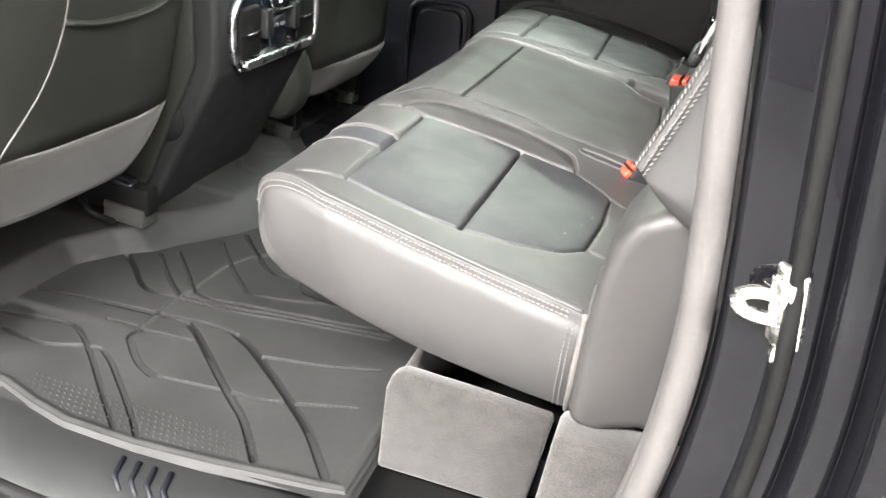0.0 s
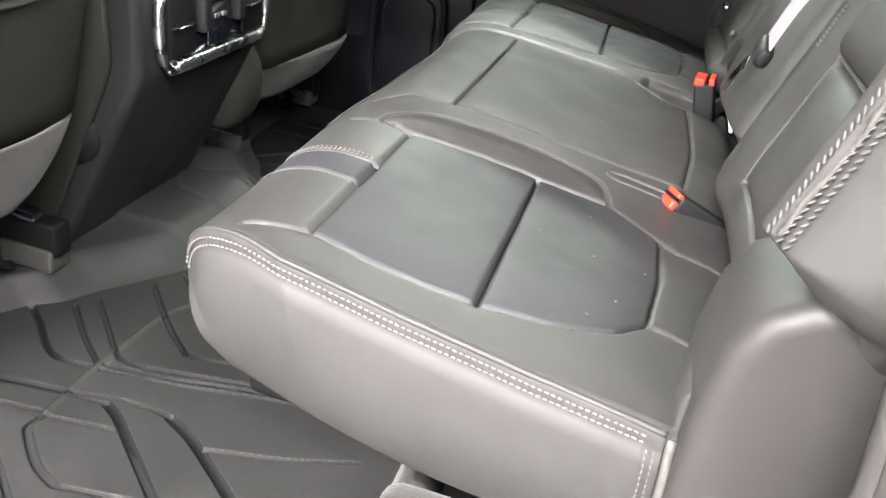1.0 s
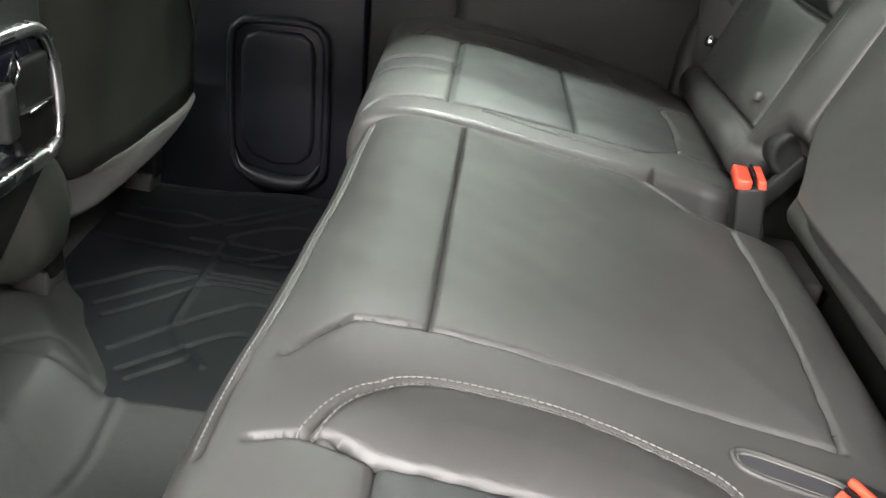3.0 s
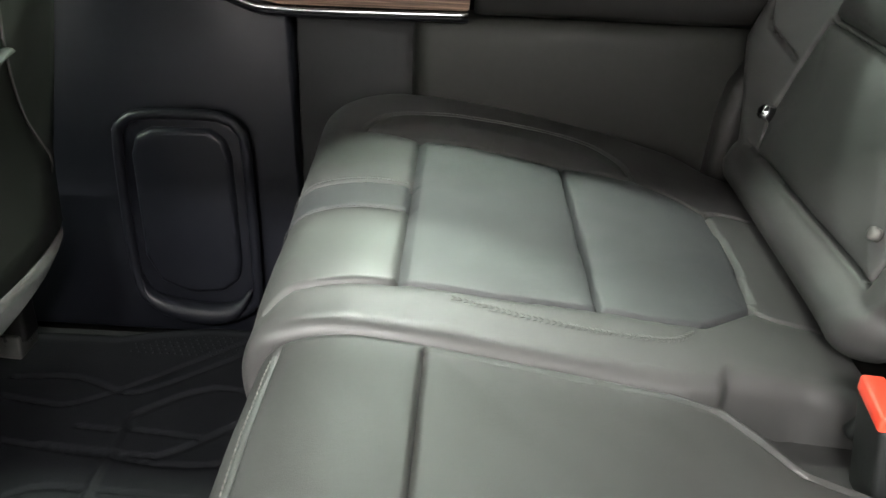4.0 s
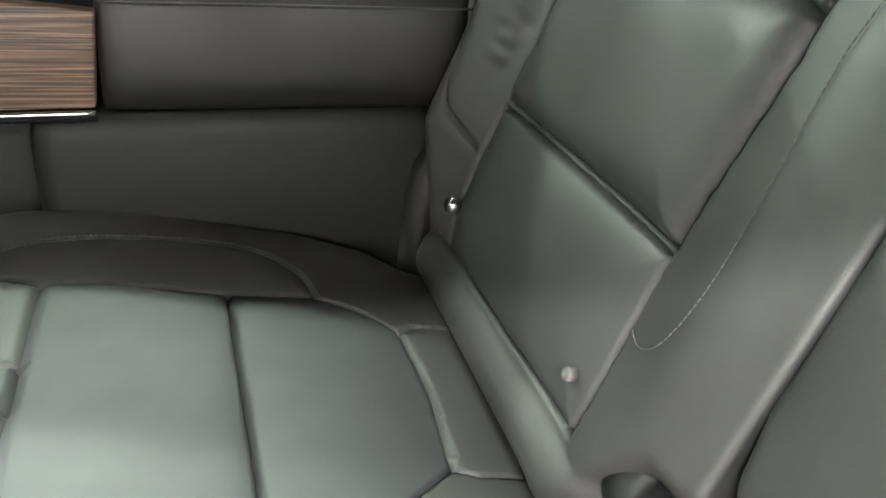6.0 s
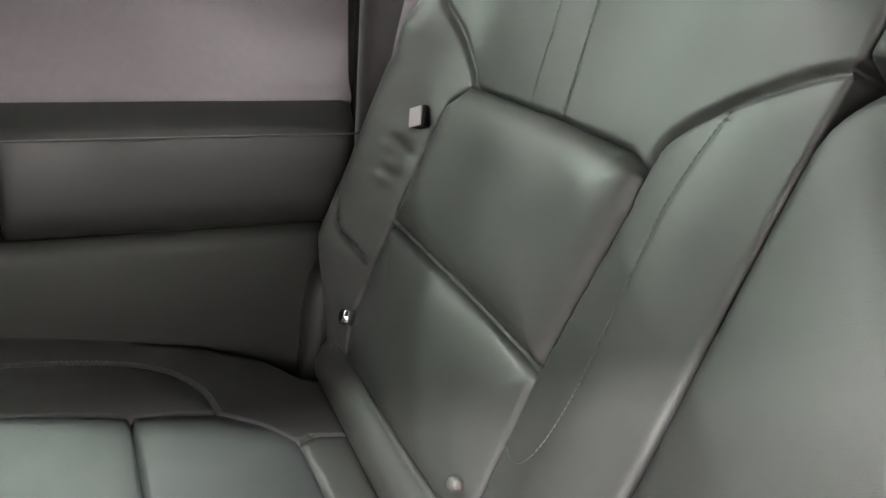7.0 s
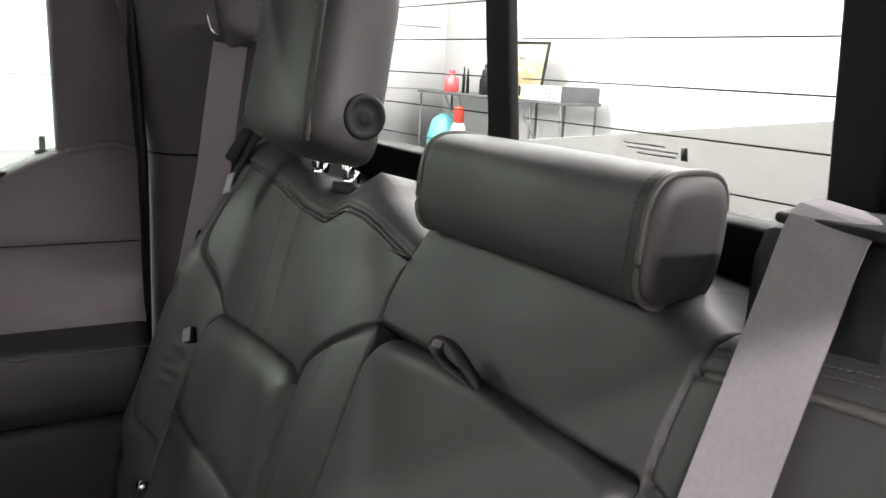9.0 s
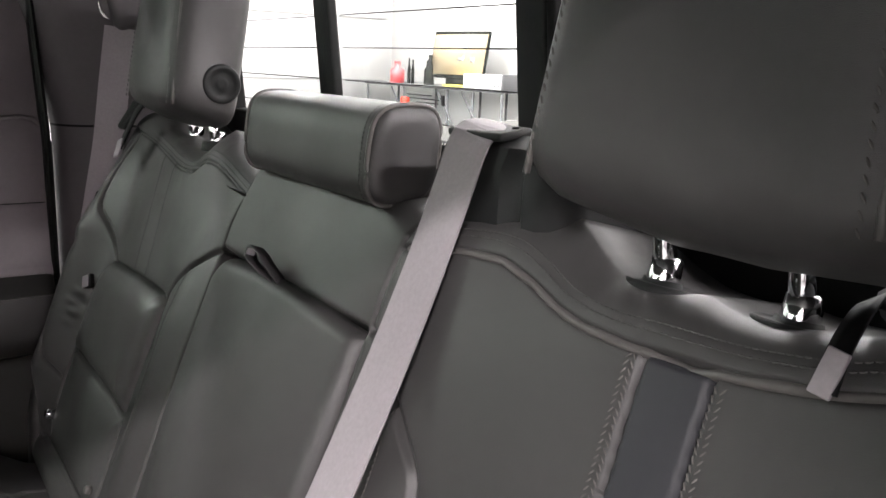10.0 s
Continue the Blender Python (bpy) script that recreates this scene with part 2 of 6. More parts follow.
def smooth_line(pts, step=0.01, closed=False):
    """A Catmull-Rom line through the points, in even steps."""
    p = np.array(pts, float)
    n = len(p)
    out = []
    rng = range(n if closed else n - 1)
    for i in rng:
        if closed:
            a, b, c, d = p[(i - 1) % n], p[i], p[(i + 1) % n], p[(i + 2) % n]
        else:
            b, c = p[i], p[i + 1]
            a = p[i - 1] if i else 2 * b - c
            d = p[i + 2] if i + 2 < n else 2 * c - b
        k = max(2, int(np.linalg.norm(c - b) / step))
        for j in range(k):
            t = j / k
            out.append(0.5 * (2 * b + (c - a) * t + (2 * a - 5 * b + 4 * c - d) * t * t + (3 * b - a - 3 * c + d) * t ** 3))
    if not closed:
        out.append(p[-1])
    return np.array(out)


def sweep(path, section, up=(0, 0, 1), closed=False, cap=True):
    """Sweeps a closed section (pairs: side, up) along a path of points."""
    p = np.array(path, float)
    n, k = len(p), len(section)
    verts, faces = [], []
    up = np.array(up, float)
    for i in range(n):
        d = (p[(i + 1) % n] - p[i - 1]) if closed else (p[min(i + 1, n - 1)] - p[max(i - 1, 0)])
        d = d / (np.linalg.norm(d) + 1e-12)
        s = np.cross(d, up)
        if np.linalg.norm(s) < 1e-4:
            s = np.cross(d, (0.3, 0.9, 0.1))
        s /= np.linalg.norm(s)
        u = np.cross(s, d)
        for a, b in section:
            verts.append(p[i] + a * s + b * u)
    for i in range(n if closed else n - 1):
        j = (i + 1) % n
        for q in range(k):
            w = (q + 1) % k
            faces.append((i * k + q, i * k + w, j * k + w, j * k + q))
    if cap and not closed:
        faces.append(tuple(range(k))[::-1])
        faces.append(tuple((n - 1) * k + q for q in range(k)))
    return mesh_of("swept", verts, faces)


def circle(r, k=8, ry=None):
    return [(r * math.cos(2 * math.pi * i / k), (ry or r) * math.sin(2 * math.pi * i / k)) for i in range(k)]


def tube(path, r, k=8, closed=False, up=(0, 0, 1)):
    return sweep(path, circle(r, k), up, closed)


def lathe(profile, m, k=20):
    """Turns (radius, height) pairs about z, then moves the shape by m."""
    bm = bmesh.new()
    rings = []
    for r, h in profile:
        rings.append([bm.verts.new((r * math.cos(2 * math.pi * i / k), r * math.sin(2 * math.pi * i / k), h)) for i in range(k)])
    for a, b in zip(rings, rings[1:]):
        for i in range(k):
            bm.faces.new((a[i], a[(i + 1) % k], b[(i + 1) % k], b[i]))
    bm.faces.new(rings[0][::-1])
    bm.faces.new(rings[-1])
    for f in bm.faces:
        f.smooth = True
    bm.transform(m)
    return bm


def near_line(A, B, line, closed=False):
    """Distance in the pattern from each grid point to a line."""
    L = np.array(line, float)
    if closed:
        L = np.vstack([L, L[:1]])
    best = np.full(A.shape, 9.0)
    for (x0, y0), (x1, y1) in zip(L, L[1:]):
        dx, dy = x1 - x0, y1 - y0
        t = np.clip(((A - x0) * dx + (B - y0) * dy) / (dx * dx + dy * dy + 1e-12), 0, 1)
        best = np.minimum(best, np.hypot(A - x0 - t * dx, B - y0 - t * dy))
    return best


def inside(A, B, poly):
    r = np.zeros(A.shape, bool)
    n = len(poly)
    for i in range(n):
        (x0, y0), (x1, y1) = poly[i], poly[(i + 1) % n]
        hit = ((y0 > B) != (y1 > B)) & (A < (x1 - x0) * (B - y0) / (y1 - y0 + 1e-12) + x0)
        r ^= hit
    return r


def wobble(A, B, scale, seed):
    """Soft even undulation over a pattern, between -1 and 1."""
    r = np.random.RandomState(seed)
    out = np.zeros(A.shape)
    for _ in range(7):
        fx, fy, ph = r.uniform(-1, 1), r.uniform(-1, 1), r.uniform(0, 6.3)
        out += np.sin((A * fx + B * fy) * 6.3 / scale + ph)
    return out / 4


class Cover:
    """A padded surface: a grid of points with a pattern (a, b) on it."""

    def __init__(self, P, A, B):
        self.P, self.A, self.B = P, A, B
        self.on = np.zeros(A.shape, bool)
        self.normals()

    def normals(self):
        du = np.gradient(self.P, axis=0)
        dv = np.gradient(self.P, axis=1)
        n = np.cross(du, dv)
        self.N = n / (np.linalg.norm(n, axis=2, keepdims=True) + 1e-12)

    def relief(self, H):
        self.P = self.P + self.N * H[..., None]
        self.normals()

    def snap(self, line, closed=False):
        """Slides the grid's points next to a seam on to the seam."""
        L = np.array(line, float)
        if closed:
            L = np.vstack([L, L[:1]])
        best, ta, tb = np.full(self.A.shape, 9.0), self.A.copy(), self.B.copy()
        for (x0, y0), (x1, y1) in zip(L, L[1:]):
            dx, dy = x1 - x0, y1 - y0
            t = np.clip(((self.A - x0) * dx + (self.B - y0) * dy) / (dx * dx + dy * dy + 1e-12), 0, 1)
            qa, qb = x0 + t * dx, y0 + t * dy
            d = np.hypot(self.A - qa, self.B - qb)
            m = d < best
            best, ta, tb = np.where(m, d, best), np.where(m, qa, ta), np.where(m, qb, tb)
        Ai, Aj = np.gradient(self.A)
        Bi, Bj = np.gradient(self.B)
        det = Ai * Bj - Aj * Bi
        cell = np.maximum(np.hypot(Ai, Aj), np.hypot(Bi, Bj))
        go = (best < 0.52 * cell) & (np.abs(det) > 1e-7)
        self.on |= go
        da, db = np.where(go, ta - self.A, 0), np.where(go, tb - self.B, 0)
        det = np.where(go, det, 1)
        di, dj = (da * Bj - db * Aj) / det, (db * Ai - da * Bi) / det
        Pi, Pj = np.gradient(self.P, axis=0), np.gradient(self.P, axis=1)
        self.P = self.P + Pi * di[..., None] + Pj * dj[..., None]
        self.A, self.B = self.A + da, self.B + db

    def seam(self, line, width=0.0028, depth=0.0062, soft=0.009, dip=0.0015, closed=False):
        d = near_line(self.A, self.B, line, closed)
        self.H = self.H - depth * np.clip(1 - d / width, 0, 1) - dip * np.exp(-(d / soft))

    def puff(self, poly, height, soft=0.02):
        d = near_line(self.A, self.B, poly, True)
        self.H = self.H + inside(self.A, self.B, poly) * height * (1 - np.exp(-d / soft))

    def at(self, a, b, lift=0.0):
        n, m = self.A.shape
        j0, g = m // 2, 0.0
        for _ in range(4):
            col = self.A[:, j0] * (1 - g) + self.A[:, j0 + 1] * g
            i = float(np.interp(a, col, np.arange(n)))
            i0 = int(min(i, n - 2))
            f = i - i0
            row = self.B[i0] * (1 - f) + self.B[i0 + 1] * f
            j = float(np.interp(-b, -row, np.arange(m)) if row[-1] < row[0] else np.interp(b, row, np.arange(m)))
            j0 = int(min(j, m - 2))
            g = j - j0
        w = ((i0, j0, (1 - f) * (1 - g)), (i0 + 1, j0, f * (1 - g)), (i0, j0 + 1, (1 - f) * g), (i0 + 1, j0 + 1, f * g))
        p = sum(self.P[x, y] * k for x, y, k in w)
        n = sum(self.N[x, y] * k for x, y, k in w)
        return p + n / (np.linalg.norm(n) + 1e-9) * lift

    def parts(self, parent, cover, panels):
        """cover: (name, material); panels: (name, polygon, material, label)."""
        n, m, _ = self.P.shape
        ids = np.arange(n * m).reshape(n, m)
        q = np.stack([ids[:-1, :-1], ids[1:, :-1], ids[1:, 1:], ids[:-1, 1:]], 2).reshape(-1, 4)
        on = self.on.reshape(-1)[q]
        one, two = on[:, 0] & on[:, 2], on[:, 1] & on[:, 3] & ~(on[:, 0] & on[:, 2])
        fa, fb = self.A.reshape(-1), self.B.reshape(-1)
        sets = [q[~(one | two)], np.vstack([q[one][:, [0, 1, 2]], q[one][:, [0, 2, 3]], q[two][:, [0, 1, 3]], q[two][:, [1, 2, 3]]])]
        allv = self.P.reshape(-1, 3)
        labs = []
        for s in sets:
            ca, cb = fa[s].mean(axis=1), fb[s].mean(axis=1)
            lab = np.zeros(len(s), int)
            for k, (_, poly, _, _) in enumerate(panels):
                lab[inside(ca, cb, poly)] = k + 1
            labs.append(lab)
        for k in range(len(panels) + 1):
            faces = [f for s, lab in zip(sets, labs) for f in s[lab == k].tolist()]
            if not faces:
                continue
            used = np.unique(np.concatenate([np.ravel(s[lab == k]) for s, lab in zip(sets, labs)]))
            where = np.zeros(n * m, int)
            where[used] = np.arange(len(used))
            where = where.tolist()
            name, mat, label = (cover[0], cover[1], "") if k == 0 else (panels[k - 1][0], panels[k - 1][2], panels[k - 1][3])
            part(name, mesh_of(name, allv[used], [[where[v] for v in f] for f in faces]), mat, parent, label)

    def stitch(self, line, side=0.0, length=0.0038, gap=0.0010, r=0.00075, lift=0.0014, slant=0.0):
        """Stitches along a line of the pattern, beside it by side; verts and faces."""
        L = smooth_line(line, 0.004)
        if side:
            T = np.gradient(L, axis=0)
            T /= np.linalg.norm(T, axis=1, keepdims=True) + 1e-12
            L = L + side * np.stack([-T[:, 1], T[:, 0]], 1)
        pts = np.array([self.at(a, b, lift) for a, b in L])
        nor = np.array([self.at(a, b, lift + 0.01) for a, b in L]) - pts
        seg = np.linalg.norm(np.diff(pts, axis=0), axis=1)
        s = np.concatenate([[0], np.cumsum(seg)])
        V, F = [], []
        x = 0.0
        while x + length < s[-1]:
            a = np.array([np.interp(x, s, pts[:, c]) for c in range(3)])
            b = np.array([np.interp(x + length, s, pts[:, c]) for c in range(3)])
            nn = np.array([np.interp(x, s, nor[:, c]) for c in range(3)])
            nn /= np.linalg.norm(nn) + 1e-9
            d = (b - a) / (np.linalg.norm(b - a) + 1e-9)
            w = np.cross(nn, d)
            if slant:
                h = w * slant * np.linalg.norm(b - a)
                a, b = a - h, b + h
                d = (b - a) / (np.linalg.norm(b - a) + 1e-9)
            o = len(V)
            for p, k in ((a, 0.45), (a + 0.3 * (b - a), 1), (b - 0.3 * (b - a), 1), (b, 0.45)):
                c = p
                V += [c + w * r * k - nn * r * 0.3, c + nn * r * k, c - w * r * k - nn * r * 0.3]
            for i in range(3):
                F += [(o + i * 3, o + i * 3 + 1, o + i * 3 + 4, o + i * 3 + 3), (o + i * 3 + 1, o + i * 3 + 2, o + i * 3 + 5, o + i * 3 + 4)]
            x += length + gap
        return V, F


def thread_line(parent, pts, away, mat, length=0.0042, gap=0.002, r=0.0009, slant=0.0):
    """Stitches along a line of points that stand away from a surface."""
    pts = smooth_line(pts, 0.006)
    s = np.concatenate([[0], np.cumsum(np.linalg.norm(np.diff(pts, axis=0), axis=1))])
    away = np.array(away, float) / np.linalg.norm(away)
    V, F, x = [], [], 0.0
    while x + length < s[-1]:
        a, b = [np.array([np.interp(q, s, pts[:, c]) for c in range(3)]) for q in (x, x + length)]
        w = np.cross(away, (b - a) / np.linalg.norm(b - a))
        a, b = a - w * slant * length, b + w * slant * length
        o = len(V)
        for p, k in ((a, 0.45), (a + 0.3 * (b - a), 1), (b - 0.3 * (b - a), 1), (b, 0.45)):
            V += [p + w * r * k - away * r * 0.3, p + away * r * k, p - w * r * k - away * r * 0.3]
        for i in range(3):
            F += [(o + i * 3, o + i * 3 + 1, o + i * 3 + 4, o + i * 3 + 3), (o + i * 3 + 1, o + i * 3 + 2, o + i * 3 + 5, o + i * 3 + 4)]
        x += length + gap
    return tagged(part("stitching", mesh_of("stitching", V, F), mat, parent, "light grey thread"), kind="stuff")


def stitching(parent, cover, runs, mat=None, name="stitching", **k):
    V, F = [], []
    for q in runs:
        v, f = cover.stitch(q[0], q[1], slant=q[2] if len(q) > 2 else 0.0, **k)
        F += [tuple(i + len(V) for i in q) for q in f]
        V += v
    return tagged(part(name, mesh_of(name, V, F), mat or THREAD, parent, "light grey thread"), kind="stuff")


def edge_steps(lo, hi, r, wall, n, start=True, end=True):
    """Steps across a padded face: share across, push outward and drop; rounded by r at the ends, then a wall."""
    out = []
    if start:
        out += [(0.0, 1.0, -1, r + wall * (1 - i / 3)) for i in range(3)] if wall > 0 else []
        out += [(0.0, math.sin(math.pi / 2 * (1 - i / 6)), -1, r * (1 - math.cos(math.pi / 2 * (1 - i / 6)))) for i in range(6)]
    out += [(i / n, 0.0, 0, 0.0) for i in range(n + 1)]
    if end:
        out += [(1.0, math.sin(math.pi / 2 * i / 6), 1, r * (1 - math.cos(math.pi / 2 * i / 6))) for i in range(1, 7)]
        out += [(1.0, 1.0, 1, r + wall * i / 3) for i in range(1, 4)] if wall > 0 else []
    return out

# ---- the workshop round the car ----
GZ = -0.68
RX0, RX1, RY0, RY1, RZ1 = -6.0, 6.2, -5.0, 9.6, 3.6


def slab(name, lo, hi, mat, label, category, r=0.0):
    c = [(a + b) / 2 for a, b in zip(lo, hi)]
    ob = part(name, rbox(*[b - a for a, b in zip(lo, hi)], r, pose(*c)), mat, None, label)
    return tagged(ob, label, category, "", "structure")


slab("floor", (RX0, RY0, GZ - 0.1), (RX1, RY1, GZ), CONCRETE, "pale grey epoxy workshop floor", "floor")
slab("ceiling", (RX0, RY0, RZ1), (RX1, RY1, RZ1 + 0.1), WHITE, "white painted workshop ceiling", "ceiling")
slab("wall_rear", (RX1, RY0, GZ), (RX1 + 0.1, RY1, RZ1), WHITE, "white workshop wall behind the rear window", "wall")
# front and near walls stay out of view; their paint is tuned for bounced light
slab("wall_front", (RX0 - 0.1, RY0, GZ), (RX0, RY1, RZ1), WHITE, "white workshop wall ahead of the car", "wall")
slab("wall_far", (RX0, RY1, GZ), (RX1, RY1 + 0.1, RZ1), WHITE, "white workshop wall with thin added strips", "wall")
slab("wall_near", (RX0, RY0 - 0.1, GZ), (RX1, RY0, RZ1), GREYWALL, "pale workshop wall facing the open door", "wall")

# ---- the body shell of the car ----
shell = thing("car_body", "black painted crew cab body with rear doors' openings", "car body", "", "structure")
part("floor_pan", rbox(2.4, 1.72, 0.05, 0.01, pose(-0.55, 0.0, 0.0)), BLACK, shell)
part("roof", rbox(2.2, 1.66, 0.06, 0.02, pose(-0.45, 0.0, 1.36)), HEADLINER, shell, "dark cloth headliner")
part("back_wall", rbox(0.05, 1.60, 0.96, 0.01, pose(0.79, 0.0, 0.45)), BLACK, shell)
part("bulkhead", rbox(0.05, 1.70, 0.80, 0.01, pose(-1.62, 0.0, 0.40)), BLACK, shell)
ws = part("windscreen", rbox(0.006, 1.5, 0.66, 0.0, pose(-1.60, 0.0, 1.07, 0, 4, 0)), GLASS, shell, "green tinted windscreen")

# ---- rear seat: cushions ----
PROFILE = [(-0.050, 0.282), (-0.082, 0.300), (-0.100, 0.340), (-0.103, 0.382), (-0.088, 0.412), (-0.052, 0.427), (0.0, 0.425),
           (0.145, 0.401), (0.285, 0.376), (0.343, 0.362), (0.368, 0.348), (0.382, 0.322), (0.386, 0.292)]


def seat_cushion(name, label, y0, y1, r0, r1, shift, seams, panels, puffs, runs, seed, runs_dark=()):
    th = thing(name, label, "car seat")
    prof = smooth_line([(x, 0, z) for x, z in PROFILE], 0.0025)
    s = np.concatenate([[0], np.cumsum(np.linalg.norm(np.diff(prof, axis=0), axis=1))])
    s -= np.interp(0.0, prof[80:, 0], s[80:])
    wide = y1(0.0) - y0(0.0)
    steps = edge_steps(0, 1, 0.01, 0.10, int(wide / 0.0026))
    nose = lambda q, y: (shift + (0.018 * min(1, max(0, (0.70 - y) / 0.42)) if shift else -0.009 * math.exp(-((y + 0.28) / 0.16) ** 2))) * min(1, max(0, (0.02 - q) / 0.10))
    P = np.zeros((len(s), len(steps), 3))
    A = np.repeat(s[:, None], len(steps), 1)
    B = np.zeros(A.shape)
    for i, (x, _, z) in enumerate(prof):
        a, b = y0(s[i]), y1(s[i])
        for j, (f, sn, end, drop) in enumerate(steps):
            r = r0 if end < 0 else r1
            k = r / 0.01
            y = a + r0 + (b - r1 - a - r0) * f + end * r * sn
            dd = min(drop, 0.01) * k + max(0, drop - 0.01)
            if end < 0 and r0 < 0.01:
                dd = min(dd, 0.012)
            B[i, j] = y
            if s[i] > -0.06:
                P[i, j] = (x + nose(s[i], y), y, z - dd)
            else:
                g = min(1, (-0.06 - s[i]) / 0.05)
                P[i, j] = (x + nose(s[i], y) + dd * g, y, z - dd * (1 - g))
    c = Cover(P, A, B)
    for q in seams:
        if isinstance(q, list):
            c.snap(q)
    for _, poly, _, _ in panels:
        c.snap(poly, True)
    A, B = c.A, c.B
    c.H = wobble(A, B, 0.16, seed) * 0.0012 + wobble(A, B, 0.05, seed + 3) * 0.0003
    for poly, h, soft in puffs:
        c.puff(poly, h, soft)
    for q in seams:
        if isinstance(q, list):
            c.seam(q)
        else:
            c.seam(q, 0.0050, 0.0068)
    for _, poly, _, _ in panels:
        c.seam(poly, 0.0026, 0.0042, closed=True)
    inner = np.array([1.0 if q[2] == 0 else 0.0 for q in steps])
    c.H = c.H * inner[None, :]
    c.relief(c.H)
    c.parts(th, ("cover", LEATHER), panels)
    if runs:
        stitching(th, c, runs)
    if runs_dark:
        stitching(th, c, runs_dark, THREAD_DARK)
    return th, c


near_y0 = lambda s: float(np.interp(s, [-0.2, -0.12, -0.086, 0, 0.1, 0.2, 0.3, 0.4], [-0.598, -0.600, -0.612, -0.645, -0.658, -0.666, -0.671, -0.672]))
near_y1 = lambda s: float(np.interp(s, [0.19, 0.225, 0.245, 0.268, 0.312, 0.4], [0.238, 0.232, 0.212, 0.184, 0.172, 0.168]))
NEAR_FRONT = [(0.001, -0.590), (0.055, -0.602), (0.103, -0.606), (0.146, -0.603), (0.147, -0.314), (0.067, -0.314), (0.002, -0.316)]
NEAR_REAR = [(0.146, -0.603), (0.203, -0.591), (0.255, -0.565), (0.279, -0.535), (0.286, -0.45), (0.284, -0.362), (0.226, -0.318), (0.147, -0.314)]
NEAR_ROLL = [(-0.036, -0.308), (-0.019, -0.270), (0.014, -0.242), (0.062, -0.234), (0.111, -0.234), (0.159, -0.243), (0.205, -0.260), (0.221, -0.293), (0.226, -0.318),
             (0.147, -0.314), (0.067, -0.314), (0.002, -0.316)]
MID_PANEL = [(0.015, -0.180), (0.015, 0.232), (0.19, 0.230), (0.220, 0.222), (0.240, 0.200), (0.262, 0.173), (0.308, 0.160), (0.316, -0.045), (0.305, -0.188), (0.163, -0.184), (0.085, -0.180)]
NEAR_BAND = [(-0.22, -0.474), (0.0014, -0.474), (0.0016, -0.421), (-0.22, -0.421)]
arc = [tuple(p) for p in smooth_line(NEAR_ROLL[:9], 0.008)]
NEAR_ROLL = arc + NEAR_ROLL[9:]
seat60, cov60 = seat_cushion(
    "rear_bench_seat", "black leather double rear bench with grey stitching and middle armrest", near_y0, near_y1, 0.008, 0.012, 0.0,
    [[(-0.050, -0.606), (0.001, -0.590)], [(-0.062, -0.312), (-0.026, -0.304), (0.002, -0.316)], [(0.015, -0.18), (-0.032, -0.188), (-0.063, -0.234)],
     [(-0.088, -0.32), (-0.088, 0.23)], [(0.284, -0.362), (0.300, -0.375), (0.36, -0.38)], [(0.279, -0.535), (0.317, -0.542), (0.36, -0.545)]],
    [("front_insert", NEAR_FRONT, INSERT, "smooth dark slate leather insert"), ("rear_insert", NEAR_REAR, INSERT, "smooth dark slate leather insert"),
     ("inner_roll", NEAR_ROLL, LEATHER, ""), ("middle_insert", MID_PANEL, LEATHER, ""), ("band", NEAR_BAND, BAND, "slate blue leather band")],
    [(NEAR_ROLL, 0.006, 0.025), (NEAR_FRONT, 0.0012, 0.02), (NEAR_REAR, 0.0014, 0.02), (MID_PANEL, 0.003, 0.05)],
    [(arc, 0.0045), (arc, -0.0045), ([(-0.17, -0.4785), (-0.006, -0.4785)], 0.0, 0.3), ([(-0.17, -0.4830), (-0.006, -0.4830)], 0.0, -0.3), ([(-0.17, -0.4165), (-0.006, -0.4165)], 0.0, 0.3),
     ([(-0.17, -0.4120), (-0.006, -0.4120)], 0.0, -0.3), ([(-0.092, -0.315), (-0.092, 0.22)], 0.0)], 5)

dust = np.random.RandomState(4)
V, F = [], []
for _ in range(13):
    s_, y_, q = dust.uniform(0.16, 0.275), dust.uniform(-0.56, -0.36), dust.uniform(0.0003, 0.0007)
    p, e = cov60.at(s_, y_, 0.0004), dust.uniform(-1, 1, 2)
    o = len(V)
    V += [p + np.array((q * e[0], q, 0)), p + np.array((q * 1.6, q * e[1] * 0.5, 0)), p + np.array((-q * e[0], -q, 0)), p + np.array((-q * 0.8, q * 0.4, 0.0004))]
    F += [(o, o + 1, o + 2, o + 3)]
tagged(part("dust_specks", mesh_of("dust_specks", V, F), LED_OFF, seat60, "pale dust specks"), kind="stuff")

# side panel of the cushion with its piped, double-stitched edge
top_edge = np.array([cov60.at(s, near_y0(s) + 0.004) for s in np.linspace(-0.145, 0.300, 120)])
side_low = smooth_line([(-0.066, -0.606, 0.300), (-0.050, -0.612, 0.292), (0.009, -0.630, 0.285), (0.094, -0.645, 0.272), (0.196, -0.652, 0.256), (0.294, -0.657, 0.249)], 0.003)
side_low = side_low[np.linspace(0, len(side_low) - 1, 120).astype(int)]
rows = []
for k in range(25):
    f = k / 24
    g = top_edge * (1 - f) + side_low * f
    g[:, 1] -= 0.016 * math.sin(math.pi * f) ** 0.8 + 0.004 * (f < 0.98) + 0.0035 * math.exp(-((f - 0.10) / 0.03) ** 2) * -1
    rows.append(g)
side = np.array(rows)
pat_a, pat_b = np.repeat(np.linspace(0, 0.11, 25)[:, None], 120, 1), np.repeat(np.linspace(0, 0.5, 120)[None, :], 25, 0)
side = side[:, ::-1]
sc = Cover(side, pat_a, pat_b)
if sc.N[12, 60, 1] > 0:
    sc = Cover(side[:, ::-1], pat_a, pat_b)
sc.H = wobble(pat_a, pat_b, 0.14, 21) * 0.0015
